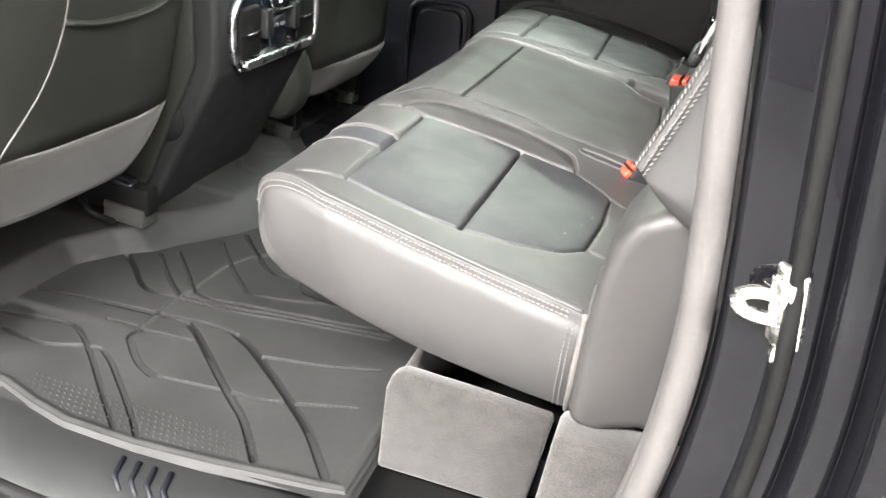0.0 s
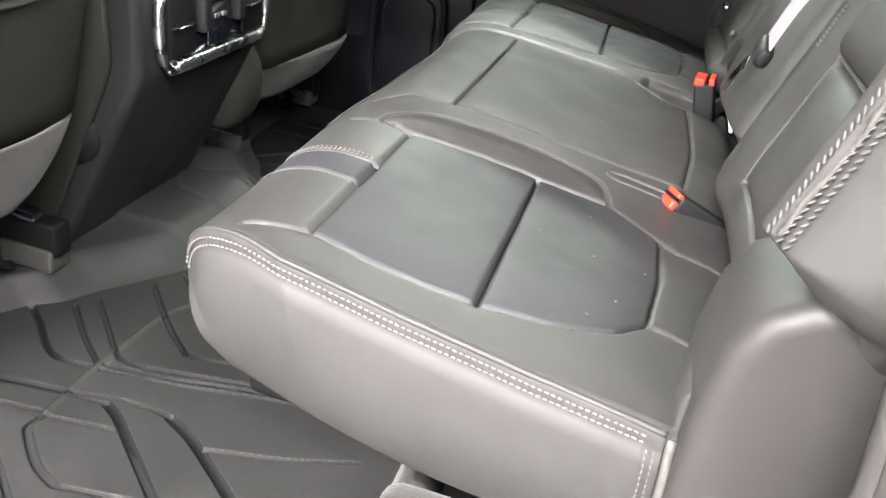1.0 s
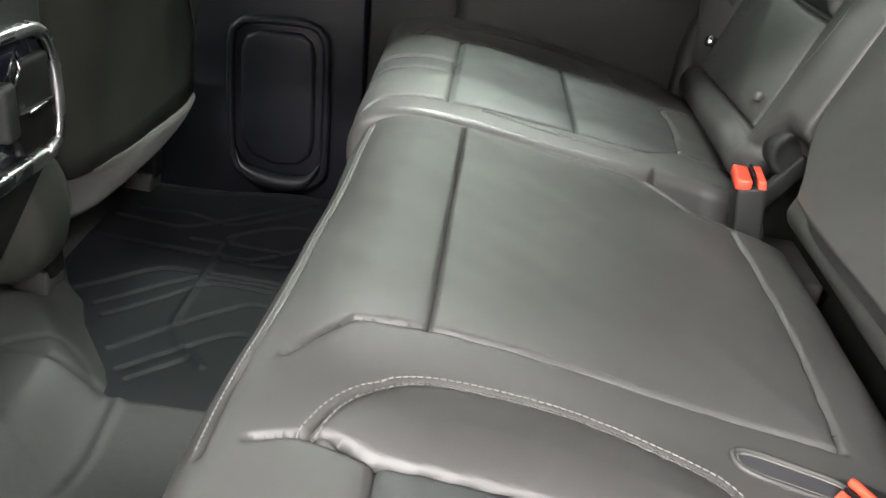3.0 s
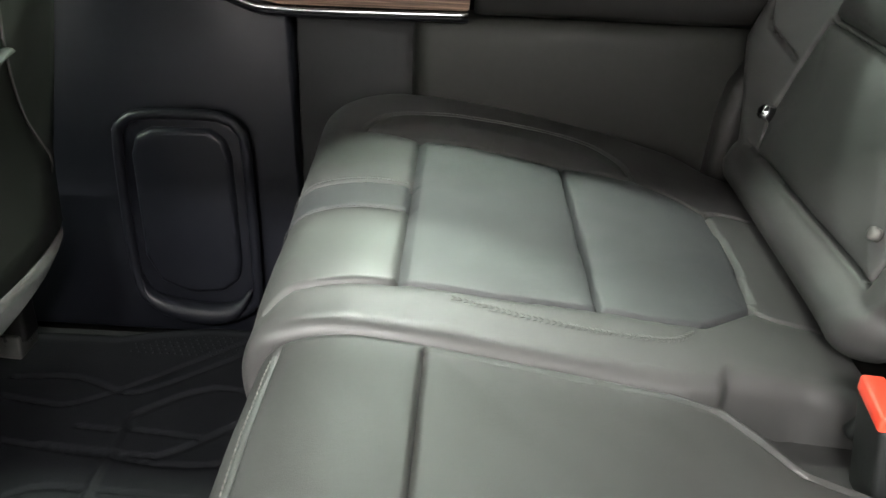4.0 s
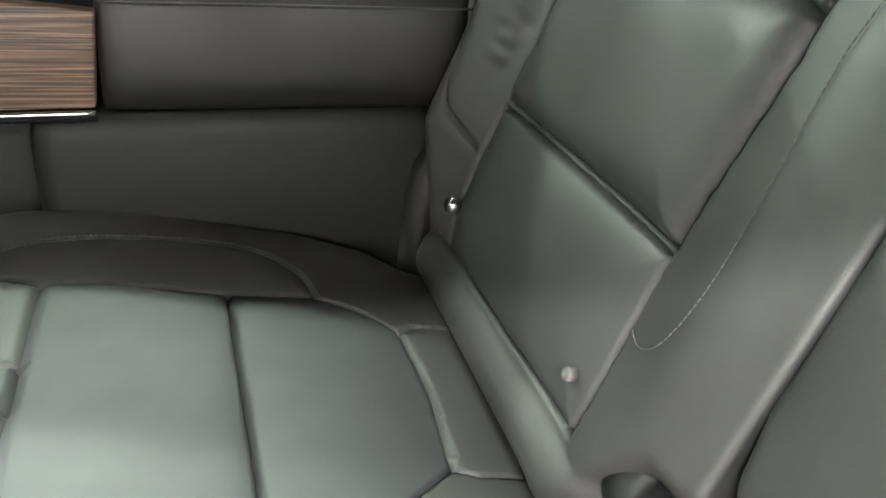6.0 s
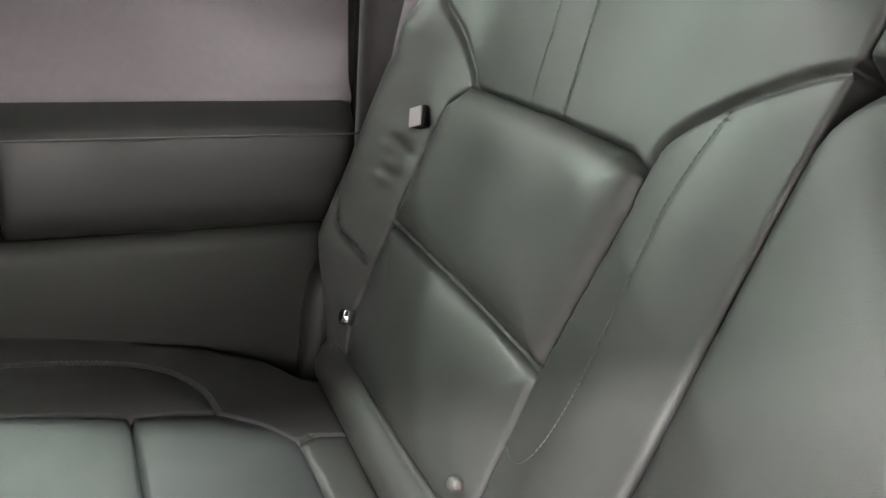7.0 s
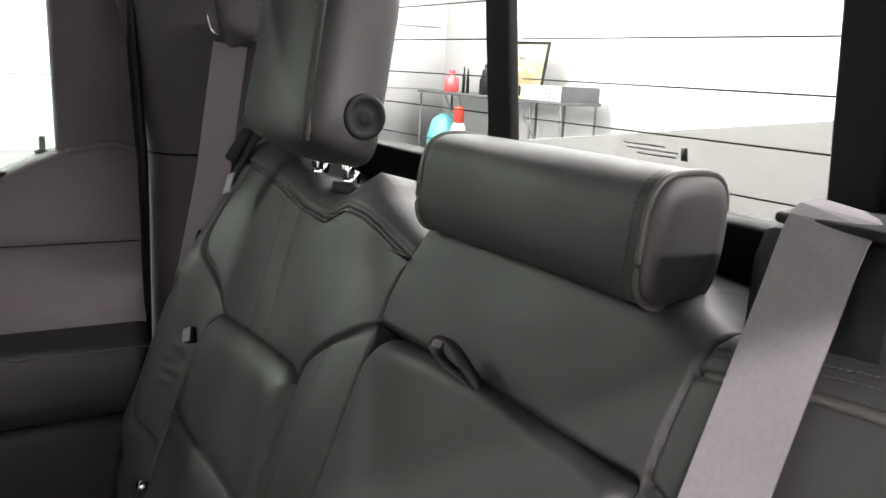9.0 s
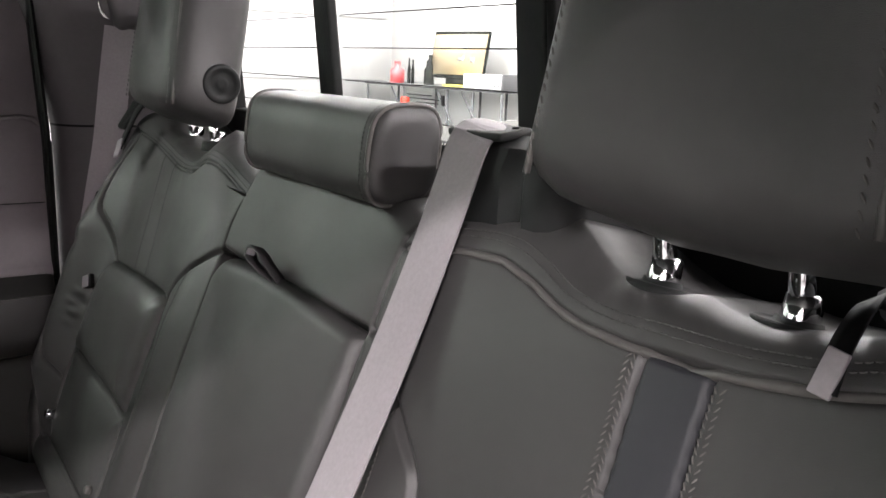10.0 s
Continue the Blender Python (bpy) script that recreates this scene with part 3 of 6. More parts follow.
sc.relief(sc.H)
sc.parts(seat60, ("side_panel", LEATHER), [])
part("piping", tube(top_edge[6:] + np.array((0, -0.003, 0.0)), 0.0024, 8), LEATHER, seat60, "leather edge piping")
stitching(seat60, sc, [([(0.0045, 0.02), (0.0045, 0.49)], 0.0), ([(0.0095, 0.02), (0.0095, 0.49)], 0.0)], THREAD, length=0.0040, gap=0.0010, r=0.0011)
tail_line = np.array([g[-1] for g in rows])
part("end_piping", tube(tail_line + np.array((0.004, -0.003, 0)), 0.0038, 8, up=(0, 1, 0)), PIPE, seat60, "leather end piping")
for dx in (-0.006, -0.011):
    thread_line(seat60, tail_line[2:-1] + np.array((dx, -0.0045, 0)), (0, -1, 0), THREAD_MID, 0.0036, 0.0012, 0.0008)
part("end_flap", prism([(0.296, 0.255), (0.300, 0.40), (0.312, 0.415), (0.318, 0.262), (0.306, 0.246)], 0.05, "y", -0.664, 0.004, 3), LEATHER, seat60)
part("underside", rbox(0.36, 0.84, 0.03, 0.01, pose(0.14, -0.20, 0.275, 0, 4, 0)), BLACK, seat60)

far_y0 = lambda s: float(np.interp(s, [0.205, 0.228, 0.240, 0.30, 0.36], [0.242, 0.248, 0.266, 0.274, 0.270]))
far_y1 = lambda s: float(np.interp(s, [-0.2, -0.12, -0.09, -0.06, -0.027, 0.084, 0.21, 0.288, 0.324, 0.4], [0.70, 0.722, 0.742, 0.762, 0.775, 0.786, 0.774, 0.747, 0.71, 0.70]))
FAR_FRONT = [(-0.006, 0.308), (-0.006, 0.43), (-0.006, 0.608), (0.06, 0.612), (0.141, 0.612), (0.149, 0.325), (0.07, 0.311)]
FAR_REAR = [(0.149, 0.325), (0.141, 0.612), (0.223, 0.615), (0.262, 0.595), (0.293, 0.565), (0.298, 0.47), (0.290, 0.378), (0.237, 0.333), (0.2, 0.327)]
FAR_ROLL = [(-0.055, 0.628), (-0.031, 0.672), (0.024, 0.697), (0.113, 0.708), (0.175, 0.697), (0.210, 0.66), (0.223, 0.616), (0.141, 0.612), (0.06, 0.612), (-0.010, 0.609)]
FAR_BAND = [(-0.22, 0.434), (-0.006, 0.434), (-0.006, 0.488), (-0.22, 0.488)]
FAR_ROLL = [tuple(p) for p in smooth_line(FAR_ROLL[:7], 0.008)] + FAR_ROLL[7:]
far_arc = [tuple(p) for p in smooth_line([(0.03, 0.292), (0.08, 0.287), (0.143, 0.287), (0.2, 0.295), (0.228, 0.318)], 0.008)]
seat40, cov40 = seat_cushion(
    "rear_single_seat", "black leather single rear seat with grey stitching", far_y0, far_y1, 0.016, 0.03, -0.034,
    [((-0.093, 0.279), (-0.076, 0.297), (-0.006, 0.308)), [(0.293, 0.565), (0.31, 0.575), (0.36, 0.58)], [(0.290, 0.378), (0.31, 0.37), (0.36, 0.37)],
     [(-0.055, 0.628), (-0.010, 0.609)]],
    [("front_insert", FAR_FRONT, INSERT, "smooth dark slate leather insert"), ("rear_insert", FAR_REAR, INSERT, "smooth dark slate leather insert"),
     ("outer_roll", FAR_ROLL, LEATHER, ""), ("band", FAR_BAND, INSERT, "")],
    [(FAR_ROLL, 0.005, 0.03), (FAR_FRONT, 0.002, 0.025), (FAR_REAR, 0.003, 0.025)],
    [], 9,
    [(far_arc, 0.0, 0.3), (far_arc, 0.004, -0.3), (FAR_ROLL[:-3], 0.0045), (FAR_ROLL[:-3], -0.0045), ([(-0.17, 0.429), (-0.008, 0.429)], 0.0), ([(-0.17, 0.493), (-0.008, 0.493)], 0.0)])
part("underside", rbox(0.34, 0.42, 0.03, 0.01, pose(0.14, 0.50, 0.275, 0, 4, 0)), BLACK, seat40)

part("buckle_well", prism([(0.205, 0.372), (0.235, 0.350), (0.285, 0.322), (0.42, 0.318), (0.42, 0.290), (0.205, 0.290)], 0.115, "y", 0.165, 0.006, 3), LEATHER, seat60, "recessed leather well round the buckle")

# ---- rear seat: backrests ----
BO, BU, BW = np.array((0.342, 0, 0.40)), np.array((0.354, 0, 0.935)), np.array((-0.935, 0, 0.354))


def back(y, v, w=0.0):
    return BO + BU * v + BW * w + np.array((0, y, 0))


# the soft humps between the post guides on top of the backrests
hump = lambda y: 0.020 * (math.exp(-((y - 0.37) / 0.05) ** 2) + math.exp(-((y + 0.315) / 0.05) ** 2) + math.exp(-((y - 0.67) / 0.05) ** 2)) + 0.007 * (math.exp(-((y - 0.527) / 0.022) ** 2) + math.exp(-((y + 0.434) / 0.022) ** 2))


def back_cover(yl, yr, v0, vtop, swell, roll=0.034, cap=0.11, step=0.0026, thick=0.05, rl=0.025, rr=0.025, lift=lambda y: 0.0):
    """A backrest face from yl(v) to yr(v), its foot at v0, its top seam at vtop(y), rolling over to a cap behind."""
    us = [("tail", 0), ("tail", 1)] + [("foot", i / 9) for i in range(9)] + [("face", i / 205) for i in range(206)] + [("roll", i / 16) for i in range(1, 17)] + [("cap", i / 8) for i in range(1, 9)]
    n = int((yr(0.3) - yl(0.3)) / step)
    steps = edge_steps(0, 1, 0.01, thick, n)
    P = np.zeros((len(us), len(steps), 3))
    A, B = np.zeros(P.shape[:2]), np.zeros(P.shape[:2])
    for i, (kind, f) in enumerate(us):
        for j, (fr, sn, end, drop) in enumerate(steps):
            vv = v0 + 0.5 * (f if kind == "face" else 0 if kind in ("foot", "tail") else 1)
            a, b = yl(vv), yr(vv)
            r = rl if end < 0 else rr
            drop = min(drop, 0.01) * r / 0.01 + max(0, drop - 0.01)
            y = a + rl + (b - a - rl - rr) * fr + end * r * sn
            vt = vtop(min(max(y, a + rl), b - rr))
            vb = v0 + lift(y)
            if kind == "tail":
                v, w, pa = vb - 0.024, -0.085 + 0.035 * f, vb - 0.105 + 0.035 * f
            elif kind == "foot":
                g = (1 - f) * math.pi / 2
                v, w, pa = vb - 0.024 * math.sin(g), -0.034 * (1 - math.cos(g)), vb - 0.040 * (1 - f)
            elif kind == "face":
                v, w, pa = vb + (vt - vb) * f, 0.0, vb + (vt - vb) * f
            elif kind == "roll":
                g = f * math.radians(78)
                v, w, pa = vt + roll * math.sin(g), -roll * (1 - math.cos(g)), vt + roll * g
            else:
                g = math.radians(78)
                v, w, pa = vt + roll * math.sin(g) + cap * f * math.cos(g), -roll * (1 - math.cos(g)) - cap * f * math.sin(g), vt + roll * g + cap * f
            w += swell(y, min(v, vt)) * (1 if kind in ("face", "foot", "tail") else max(0, 1 - (0.4 if kind == "cap" else 0.4 * f)))
            if kind in ("roll", "cap"):
                v += hump(y) * (f * f if kind == "roll" else 1 - 0.5 * f)
            P[i, j] = back(y, v, w - drop)
            A[i, j], B[i, j] = pa, y
    c = Cover(P, A, B)
    return c if (c.N[60, P.shape[1] // 2] @ BW) > 0 else Cover(P[:, ::-1], A[:, ::-1], B[:, ::-1])


def dress(th, c, steps_inner, seams, panels, puffs, runs, seed, runs_dark=(), lumps=()):
    for q in seams:
        if isinstance(q, list):
            c.snap(q)
    for _, poly, _, _ in panels:
        c.snap(poly, True)
    c.H = wobble(c.A, c.B, 0.2, seed) * 0.0015
    for poly, h, soft in puffs:
        c.puff(poly, h, soft)
    for q in seams:
        if isinstance(q, list):
            c.seam(q)
        else:
            c.seam(q, 0.0050, 0.0068)
    for _, poly, _, _ in panels:
        c.seam(poly, closed=True)
    for v, y, amp, r in lumps:
        c.H = c.H + amp * np.exp(-((c.A - v) ** 2 * 2.2 + (c.B - y) ** 2) / r ** 2)
    c.relief(c.H)
    c.parts(th, ("backrest_cover", LEATHER), panels)
    if runs:
        stitching(th, c, runs)
    if runs_dark:
        stitching(th, c, runs_dark, THREAD_DARK)


def bell(x, c, w):
    return math.exp(-((x - c) / w) ** 2)


# the single backrest by the far door
CURVE = [tuple(p) for p in smooth_line([(0.122, 0.337), (0.116, 0.318), (0.123, 0.300), (0.148, 0.287), (0.20, 0.281), (0.32, 0.286), (0.396, 0.277)], 0.008)]
FB_SEAM = [(0.74, 0.545), (0.685, 0.538), (0.615, 0.530), (0.55, 0.520), (0.47, 0.508), (0.411, 0.506), (0.392, 0.516), (0.372, 0.528), (0.33, 0.528), (0.289, 0.522), (0.199, 0.503)]
fb_top = lambda y: float(np.interp(y, [p[0] for p in FB_SEAM[::-1]], [p[1] for p in FB_SEAM[::-1]]))
fb_l = lambda v: float(np.interp(v, [0.41, 0.45, 0.48, 0.5], [0.216, 0.2165, 0.209, 0.199]))
fb_r = lambda v: float(np.interp(v, [0.0, 0.06, 0.12, 0.24, 0.33, 0.42, 0.55], [0.69, 0.712, 0.742, 0.762, 0.762, 0.755, 0.735]))
fb_swell = lambda y, v: 0.046 * bell(y, 0.710, 0.050) * min(1, max(0, v / 0.12)) * min(1, max(0.2, (0.56 - v) / 0.2)) + 0.012 * bell(y, 0.275, 0.05) * min(1, max(0, (0.48 - v) / 0.16))
FP_UP = [(0.178, 0.636), (0.275, 0.637), (0.310, 0.632), (0.333, 0.606), (0.340, 0.46), (0.342, 0.355), (0.333, 0.330), (0.309, 0.327), (0.178, 0.337)]
FP_LOW = [(0.022, 0.630), (0.06, 0.645), (0.172, 0.640), (0.172, 0.338), (0.06, 0.336), (0.030, 0.338)]
arch = tuple(tuple(p) for p in smooth_line([(0.336, 0.331), (0.361, 0.322), (0.392, 0.284), (0.412, 0.255), (0.425, 0.234), (0.434, 0.210)], 0.005))
th = seat40
c = back_cover(fb_l, fb_r, 0.0, fb_top, fb_swell, rl=0.006, lift=lambda y: 0.084 * (lambda q: q * q * (3 - 2 * q))(min(1, max(0, (0.338 - y) / 0.085))))
dress(th, c, None,
      [[(0.022, 0.66), (0.03, 0.338)], arch, tuple(tuple(p) for p in smooth_line([(0.335, 0.608), (0.376, 0.655), (0.407, 0.69), (0.47, 0.70), (0.535, 0.69)], 0.005)), [(0.124, 0.652), (0.14, 0.69), (0.18, 0.715), (0.24, 0.73), (0.30, 0.738)],
       [(v, y) for y, v in FB_SEAM]],
      [("upper_insert", FP_UP, LEATHER, ""), ("lower_insert", FP_LOW, LEATHER, "")],
      [(FP_UP, 0.018, 0.012), (FP_LOW, 0.008, 0.02), ([(-0.04, 0.25), (0.020, 0.25), (0.016, 0.69), (-0.04, 0.69)], 0.014, 0.012)],
      [], 31,
      [([(0.344, 0.500), (0.43, 0.522), (0.515, 0.540)], 0.0), ([(0.344, 0.450), (0.43, 0.470), (0.512, 0.484)], 0.0), (CURVE, 0.0),
       ([(v + 0.008, y) for y, v in FB_SEAM[2:]], 0.0), ([(v + 0.014, y) for y, v in FB_SEAM[2:]], 0.0)],
      [(0.262, 0.664, 0.0035, 0.010), (0.243, 0.672, 0.0030, 0.009), (0.228, 0.664, 0.0035, 0.010), (0.210, 0.668, 0.0025, 0.009), (0.246, 0.655, -0.002, 0.008), (0.36, 0.70, 0.003, 0.02), (0.33, 0.715, -0.003, 0.015)])
part("piping", tube([c.at(v, y, 0.0025) for y, v in smooth_line(FB_SEAM, 0.01)], 0.0026, 8), LEATHER, th)
for yy in (0.643, 0.357):
    m = Matrix.Translation(back(yy, 0.064, 0.012)) @ Euler((0, radians(-69.3), 0)).to_matrix().to_4x4()
    part("anchor_button", lathe([(q * (1 if yy > 0.5 else 0.62), h * (1 if yy > 0.5 else 0.5)) for q, h in ((0.009, -0.012), (0.0095, 0.0), (0.008, 0.0035), (0.005, 0.0045))], m, 16), CHROME if yy > 0.5 else PIPE, th, "round child seat anchor marker")
    if yy > 0.5:
        part("button_cap", lathe([(0.0045, 0.002), (0.0045, 0.0055), (0.003, 0.006)], m, 12), BLACK, th)
TAB = Matrix.Translation(back(0.656, 0.284, 0.012)) @ Euler((radians(-25), radians(20), radians(15))).to_matrix().to_4x4()
# the black box paints the strap's shaded inside; the grey plate is its webbing
tab = part("pull_strap", rbox(0.014, 0.016, 0.022, 0.002, TAB), BLACK, th, "short pull strap, its dark inside a black box")
part("strap_face", rbox(0.002, 0.017, 0.020, 0.0006, TAB @ pose(-0.0075, 0.004, 0)), BELT, tab, "grey webbing face")
hinge = part("hinge_cover", lathe([(0.024, -0.020), (0.030, -0.016), (0.031, 0.006), (0.027, 0.011), (0.021, 0.012), (0.019, 0.009), (0.004, 0.009)], Matrix.Translation(back(0.274, 0.040, -0.030)) @ Euler((radians(90), 0, 0)).to_matrix().to_4x4(), 28), PLASTIC, th, "round black plastic hinge cover")
part("hinge_arm", rbox(0.022, 0.014, 0.11, 0.005, Matrix.Translation(back(0.266, -0.010, -0.032)) @ Euler((0, radians(35), 0)).to_matrix().to_4x4()), PLASTIC, hinge)
back40 = th

# the double backrest: near seat and middle
M = lambda y: 0.055 - y
NB_SEAM = [(-0.70, 0.54), (-0.62, 0.535), (-0.56, 0.526), (-0.537, 0.519), (-0.487, 0.510), (-0.413, 0.505), (-0.372, 0.506), (-0.345, 0.511), (-0.316, 0.521), (-0.28, 0.529), (-0.233, 0.526), (-0.150, 0.512)]
nb_top = lambda y: float(np.interp(y, [p[0] for p in NB_SEAM] + [-0.10, 0.0, 0.15, 0.21], [p[1] for p in NB_SEAM] + [0.528, 0.535, 0.532, 0.520]))
nb_l = lambda v: float(np.interp(v, [0.0, 0.06, 0.10, 0.14, 0.33, 0.42, 0.55], [-0.635, -0.67, -0.73, -0.765, -0.758, -0.725, -0.685]))
nb_r = lambda v: fb_l(v) - 0.0015
near_bolster = lambda y, v: 0.074 * (bell(y, -0.67, 0.05) if y > -0.67 else max(0, 1 - ((-0.67 - y) / 0.085) ** 1.4)) * min(1, max(0, (v - 0.100 - 0.3 * max(0, -0.70 - y)) / 0.016)) ** 0.5 * min(1, max(0.15, (0.56 - v) / 0.22))
nb_swell = lambda y, v: near_bolster(y, v) + 0.012 * bell(y, -0.22, 0.05) * min(1, max(0, (0.48 - v) / 0.16)) * min(1, max(0, (-0.13 - y) / 0.04)) - 0.034 * min(1, max(0, (y + 0.142) / 0.012)) * min(1, max(0, (0.440 - v) / 0.012))
NP_UP = [(a, M(b)) for a, b in FP_UP][::-1]
NP_LOW = [(a, M(b)) for a, b in FP_LOW][::-1]
NBAND = [(0.345, -0.476), (0.345, -0.428), (0.43, -0.428), (0.506, -0.426), (0.507, -0.474), (0.43, -0.476)]
n_arch = tuple(tuple(p) for p in smooth_line([(0.336, M(0.331)), (0.361, M(0.322)), (0.392, M(0.284)), (0.412, -0.20), (0.427, -0.18), (0.438, -0.145)], 0.005))
th = seat60
c = back_cover(nb_l, nb_r, 0.0, nb_top, nb_swell, rr=0.006)
dress(th, c, None,
      [[(0.022, M(0.66)), (0.03, M(0.338))], n_arch, [(0.335, M(0.608)), (0.376, M(0.655)), (0.407, M(0.69)), (0.47, M(0.70)), (0.535, M(0.69))],
       [(v, y) for y, v in NB_SEAM], [(0.438, -0.145), (0.47, -0.146), (0.512, -0.150), (0.58, -0.16)],
       [(0.105, -0.684), (0.20, -0.684), (0.30, -0.684), (0.42, -0.684), (0.50, -0.68)]],
      [("upper_insert", NP_UP, LEATHER, ""), ("lower_insert", NP_LOW, LEATHER, ""), ("band", NBAND, BAND, "slate blue leather band")],
      [(NP_UP, 0.018, 0.012), (NP_LOW, 0.008, 0.02)],
      [([(0.35, -0.4810), (0.43, -0.4810), (0.503, -0.4790)], 0.0, 0.35), ([(0.35, -0.4855), (0.43, -0.4855), (0.503, -0.4835)], 0.0, -0.35), ([(0.35, -0.4230), (0.43, -0.4230), (0.503, -0.4210)], 0.0, 0.35),
       ([(0.35, -0.4185), (0.43, -0.4185), (0.503, -0.4165)], 0.0, -0.35),
       ([(0.17, M(0.284)), (0.217, M(0.280)), (0.32, M(0.286)), (0.396, M(0.277))], 0.0), ([(0.17, M(0.277)), (0.217, M(0.273)), (0.32, M(0.279)), (0.396, M(0.270))], 0.0)], 33,
      [([(v + 0.012, y) for y, v in NB_SEAM], 0.0), ([(v + 0.0175, y) for y, v in NB_SEAM], 0.0)])
part("piping", tube([c.at(v, y, 0.0035) for y, v in smooth_line(NB_SEAM, 0.01)], 0.0034, 8), PIPE, th, "grey leather edge piping")
back60, covb60 = th, c
# double stitched outer edge of the near bolster
for dy in (0.005, 0.0, -0.006, -0.011):
    edge = [c.at(v, -0.684 + dy, 0.003) for v in np.linspace(0.118, 0.42, 30)]
    if dy == 0.0:
        part("piping", tube(edge, 0.0028, 8), PIPE, back60, "leather edge piping")
    else:
        thread_line(back60, edge, BW + np.array((0, -0.8, 0)), THREAD, 0.0042, 0.0012, 0.0010, 0.3 if dy > 0 else -0.3)

# the fold-down armrest in the middle
AR = 0.016
ar_top = lambda y: 0.413 + 0.012 * bell(y, 0.03, 0.12) - 0.026 * max(0, (y - 0.170) / 0.042) ** 2
ar_r = lambda v: float(np.interp(v, [-0.02, 0.02, 0.05, 0.085, 0.13, 0.5], [0.10, 0.140, 0.181, 0.209, 0.221, 0.2225]))
steps = edge_steps(0, 1, AR, 0.025, 70)
us = [("foot", i / 8) for i in range(8)] + [("face", i / 110) for i in range(111)] + [("roll", i / 12) for i in range(1, 13)] + [("cap", i / 3) for i in range(1, 4)]
P = np.zeros((len(us), len(steps), 3))
A, B = np.zeros(P.shape[:2]), np.zeros(P.shape[:2])
for i, (kind, f) in enumerate(us):
    for j, (fr, sn, end, drop) in enumerate(steps):
        wide = ar_r(0.4 * f if kind == "face" else 0 if kind == "foot" else 0.4) + 0.137
        y = -0.137 + AR + (wide - 2 * AR) * fr + end * AR * sn
        vt = ar_top(y)
        if kind == "foot":
            v, w, pa = 0.03 + 0.02 * (math.sin(math.pi / 2 * f) - 1), -0.03 * (1 - f), 0.03 - 0.03 * (1 - f)
        elif kind == "face":
            v, w, pa = 0.03 + (vt - 0.03) * f, 0, 0.03 + (vt - 0.03) * f
        elif kind == "roll":
            g = f * math.pi / 2
            v, w, pa = vt + AR * math.sin(g), -AR * (1 - math.cos(g)), vt + AR * g
        else:
            v, w, pa = vt + AR, -AR - 0.006 * f, vt + AR * 1.6 + 0.02 * f
        w += 0.002 + 0.026 * max(0, 1 - ((y - 0.037) / 0.176) ** 2) ** 0.7 * (0.35 + 0.65 * bell(v, 0.2, 0.2))
        P[i, j] = back(y, v, max(w - drop, -0.03))
        A[i, j], B[i, j] = pa, y
c = Cover(P, A, B)
if c.N[60, 40] @ BW < 0:
    c = Cover(P[:, ::-1], A[:, ::-1], B[:, ::-1])
c.H = wobble(A, B, 0.15, 41) * 0.0015
c.relief(c.H)
c.parts(back60, ("armrest", LEATHER), [])
loop = smooth_line([back(0.024, 0.434, 0.004), back(0.038, 0.446, 0.016), back(0.054, 0.457, 0.024), back(0.068, 0.460, 0.027), back(0.075, 0.454, 0.026), back(0.072, 0.446, 0.024), back(0.058, 0.440, 0.018), back(0.040, 0.434, 0.008), back(0.026, 0.430, 0.002)], 0.004)
part("pull_loop", sweep(loop, [(-0.0011, -0.0065), (0.0011, -0.0065), (0.0011, 0.0065), (-0.0011, 0.0065)], BW), STRAP, back60, "dark webbing pull loop")
# paler block: the light on the loop's end, put in as colour
part("lit_loop_end", rbox(0.010, 0.0035, 0.013, 0.0012, Matrix.Translation(back(0.0745, 0.453, 0.027)) @ Euler((radians(15), radians(20), 0)).to_matrix().to_4x4()), BELT, back60, "paler grey block for the lit end of the loop")

# ---- head restraints ----
def head_restraint(yc, yp):
    th = thing("head_restraint", "tall black leather outer head restraint on chrome posts", "head restraint", "outer head restraints")
    hw, d = 0.128, 0.055
    # padded block: rounded in plan, its front a shallow curve
    V, F, k, m = [], [], 48, 30
    for i in range(m + 1):
        f = i / m
        a = -1 + 2 * f
        e = 1 - abs(a) ** 9
        for j in range(k):
            t = 2 * math.pi * j / k
            cx, cy = math.cos(t), math.sin(t)
            q = 1 / (abs(cx) ** 5 + abs(cy) ** 5) ** 0.2
            s = max(0.02, e) ** 0.32
            y = hw * cx * q * (0.90 + 0.10 * s) * (1.02 - 0.16 * f) * (s if s < 0.75 else 0.75 + (s - 0.75))
            w = d * cy * q * s + 0.010 * (1 - cx * cx)
            V.append(back(yc + y, 0.570 + 0.245 * f, 0.002 + w + 0.045 * f))
    for i in range(m):
        for j in range(k):
            F.append((i * k + j, i * k + (j + 1) % k, (i + 1) * k + (j + 1) % k, (i + 1) * k + j))
    F += [tuple(range(k))[::-1], tuple(m * k + j for j in range(k))]
    part("pad", mesh_of("pad", V, F), LEATHER, th)
    for sy in (-1, 1):
        run = [back(yc + sy * hw * 0.865 * (1.02 - 0.16 * i / 20), 0.585 + 0.215 * i / 20, 0.0530 + 0.045 * i / 20) for i in range(21)]
        part("edge_seam", tube(run, 0.0026, 6), PIPE, th)
        far_run = [back(yc + sy * (hw * 0.865 * (1.02 - 0.16 * i / 20) - 0.006), 0.583 + 0.215 * i / 20, 0.0590 + 0.0455 * i / 20) for i in range(21)]
        thread_line(th, far_run, BW, THREAD_MID if yc < 0 else THREAD_DARK, 0.0045, 0.0028, 0.0009, 0.25)
    for sy in (-0.0485, 0.0485):
        p = back(yp + sy, 0.535, -0.050)
        q = back(yp + sy, 0.60, -0.015)
        part("post", tube([p, (p + q) / 2, q], 0.0078, 14), CHROME, th, "chrome post")
    return th


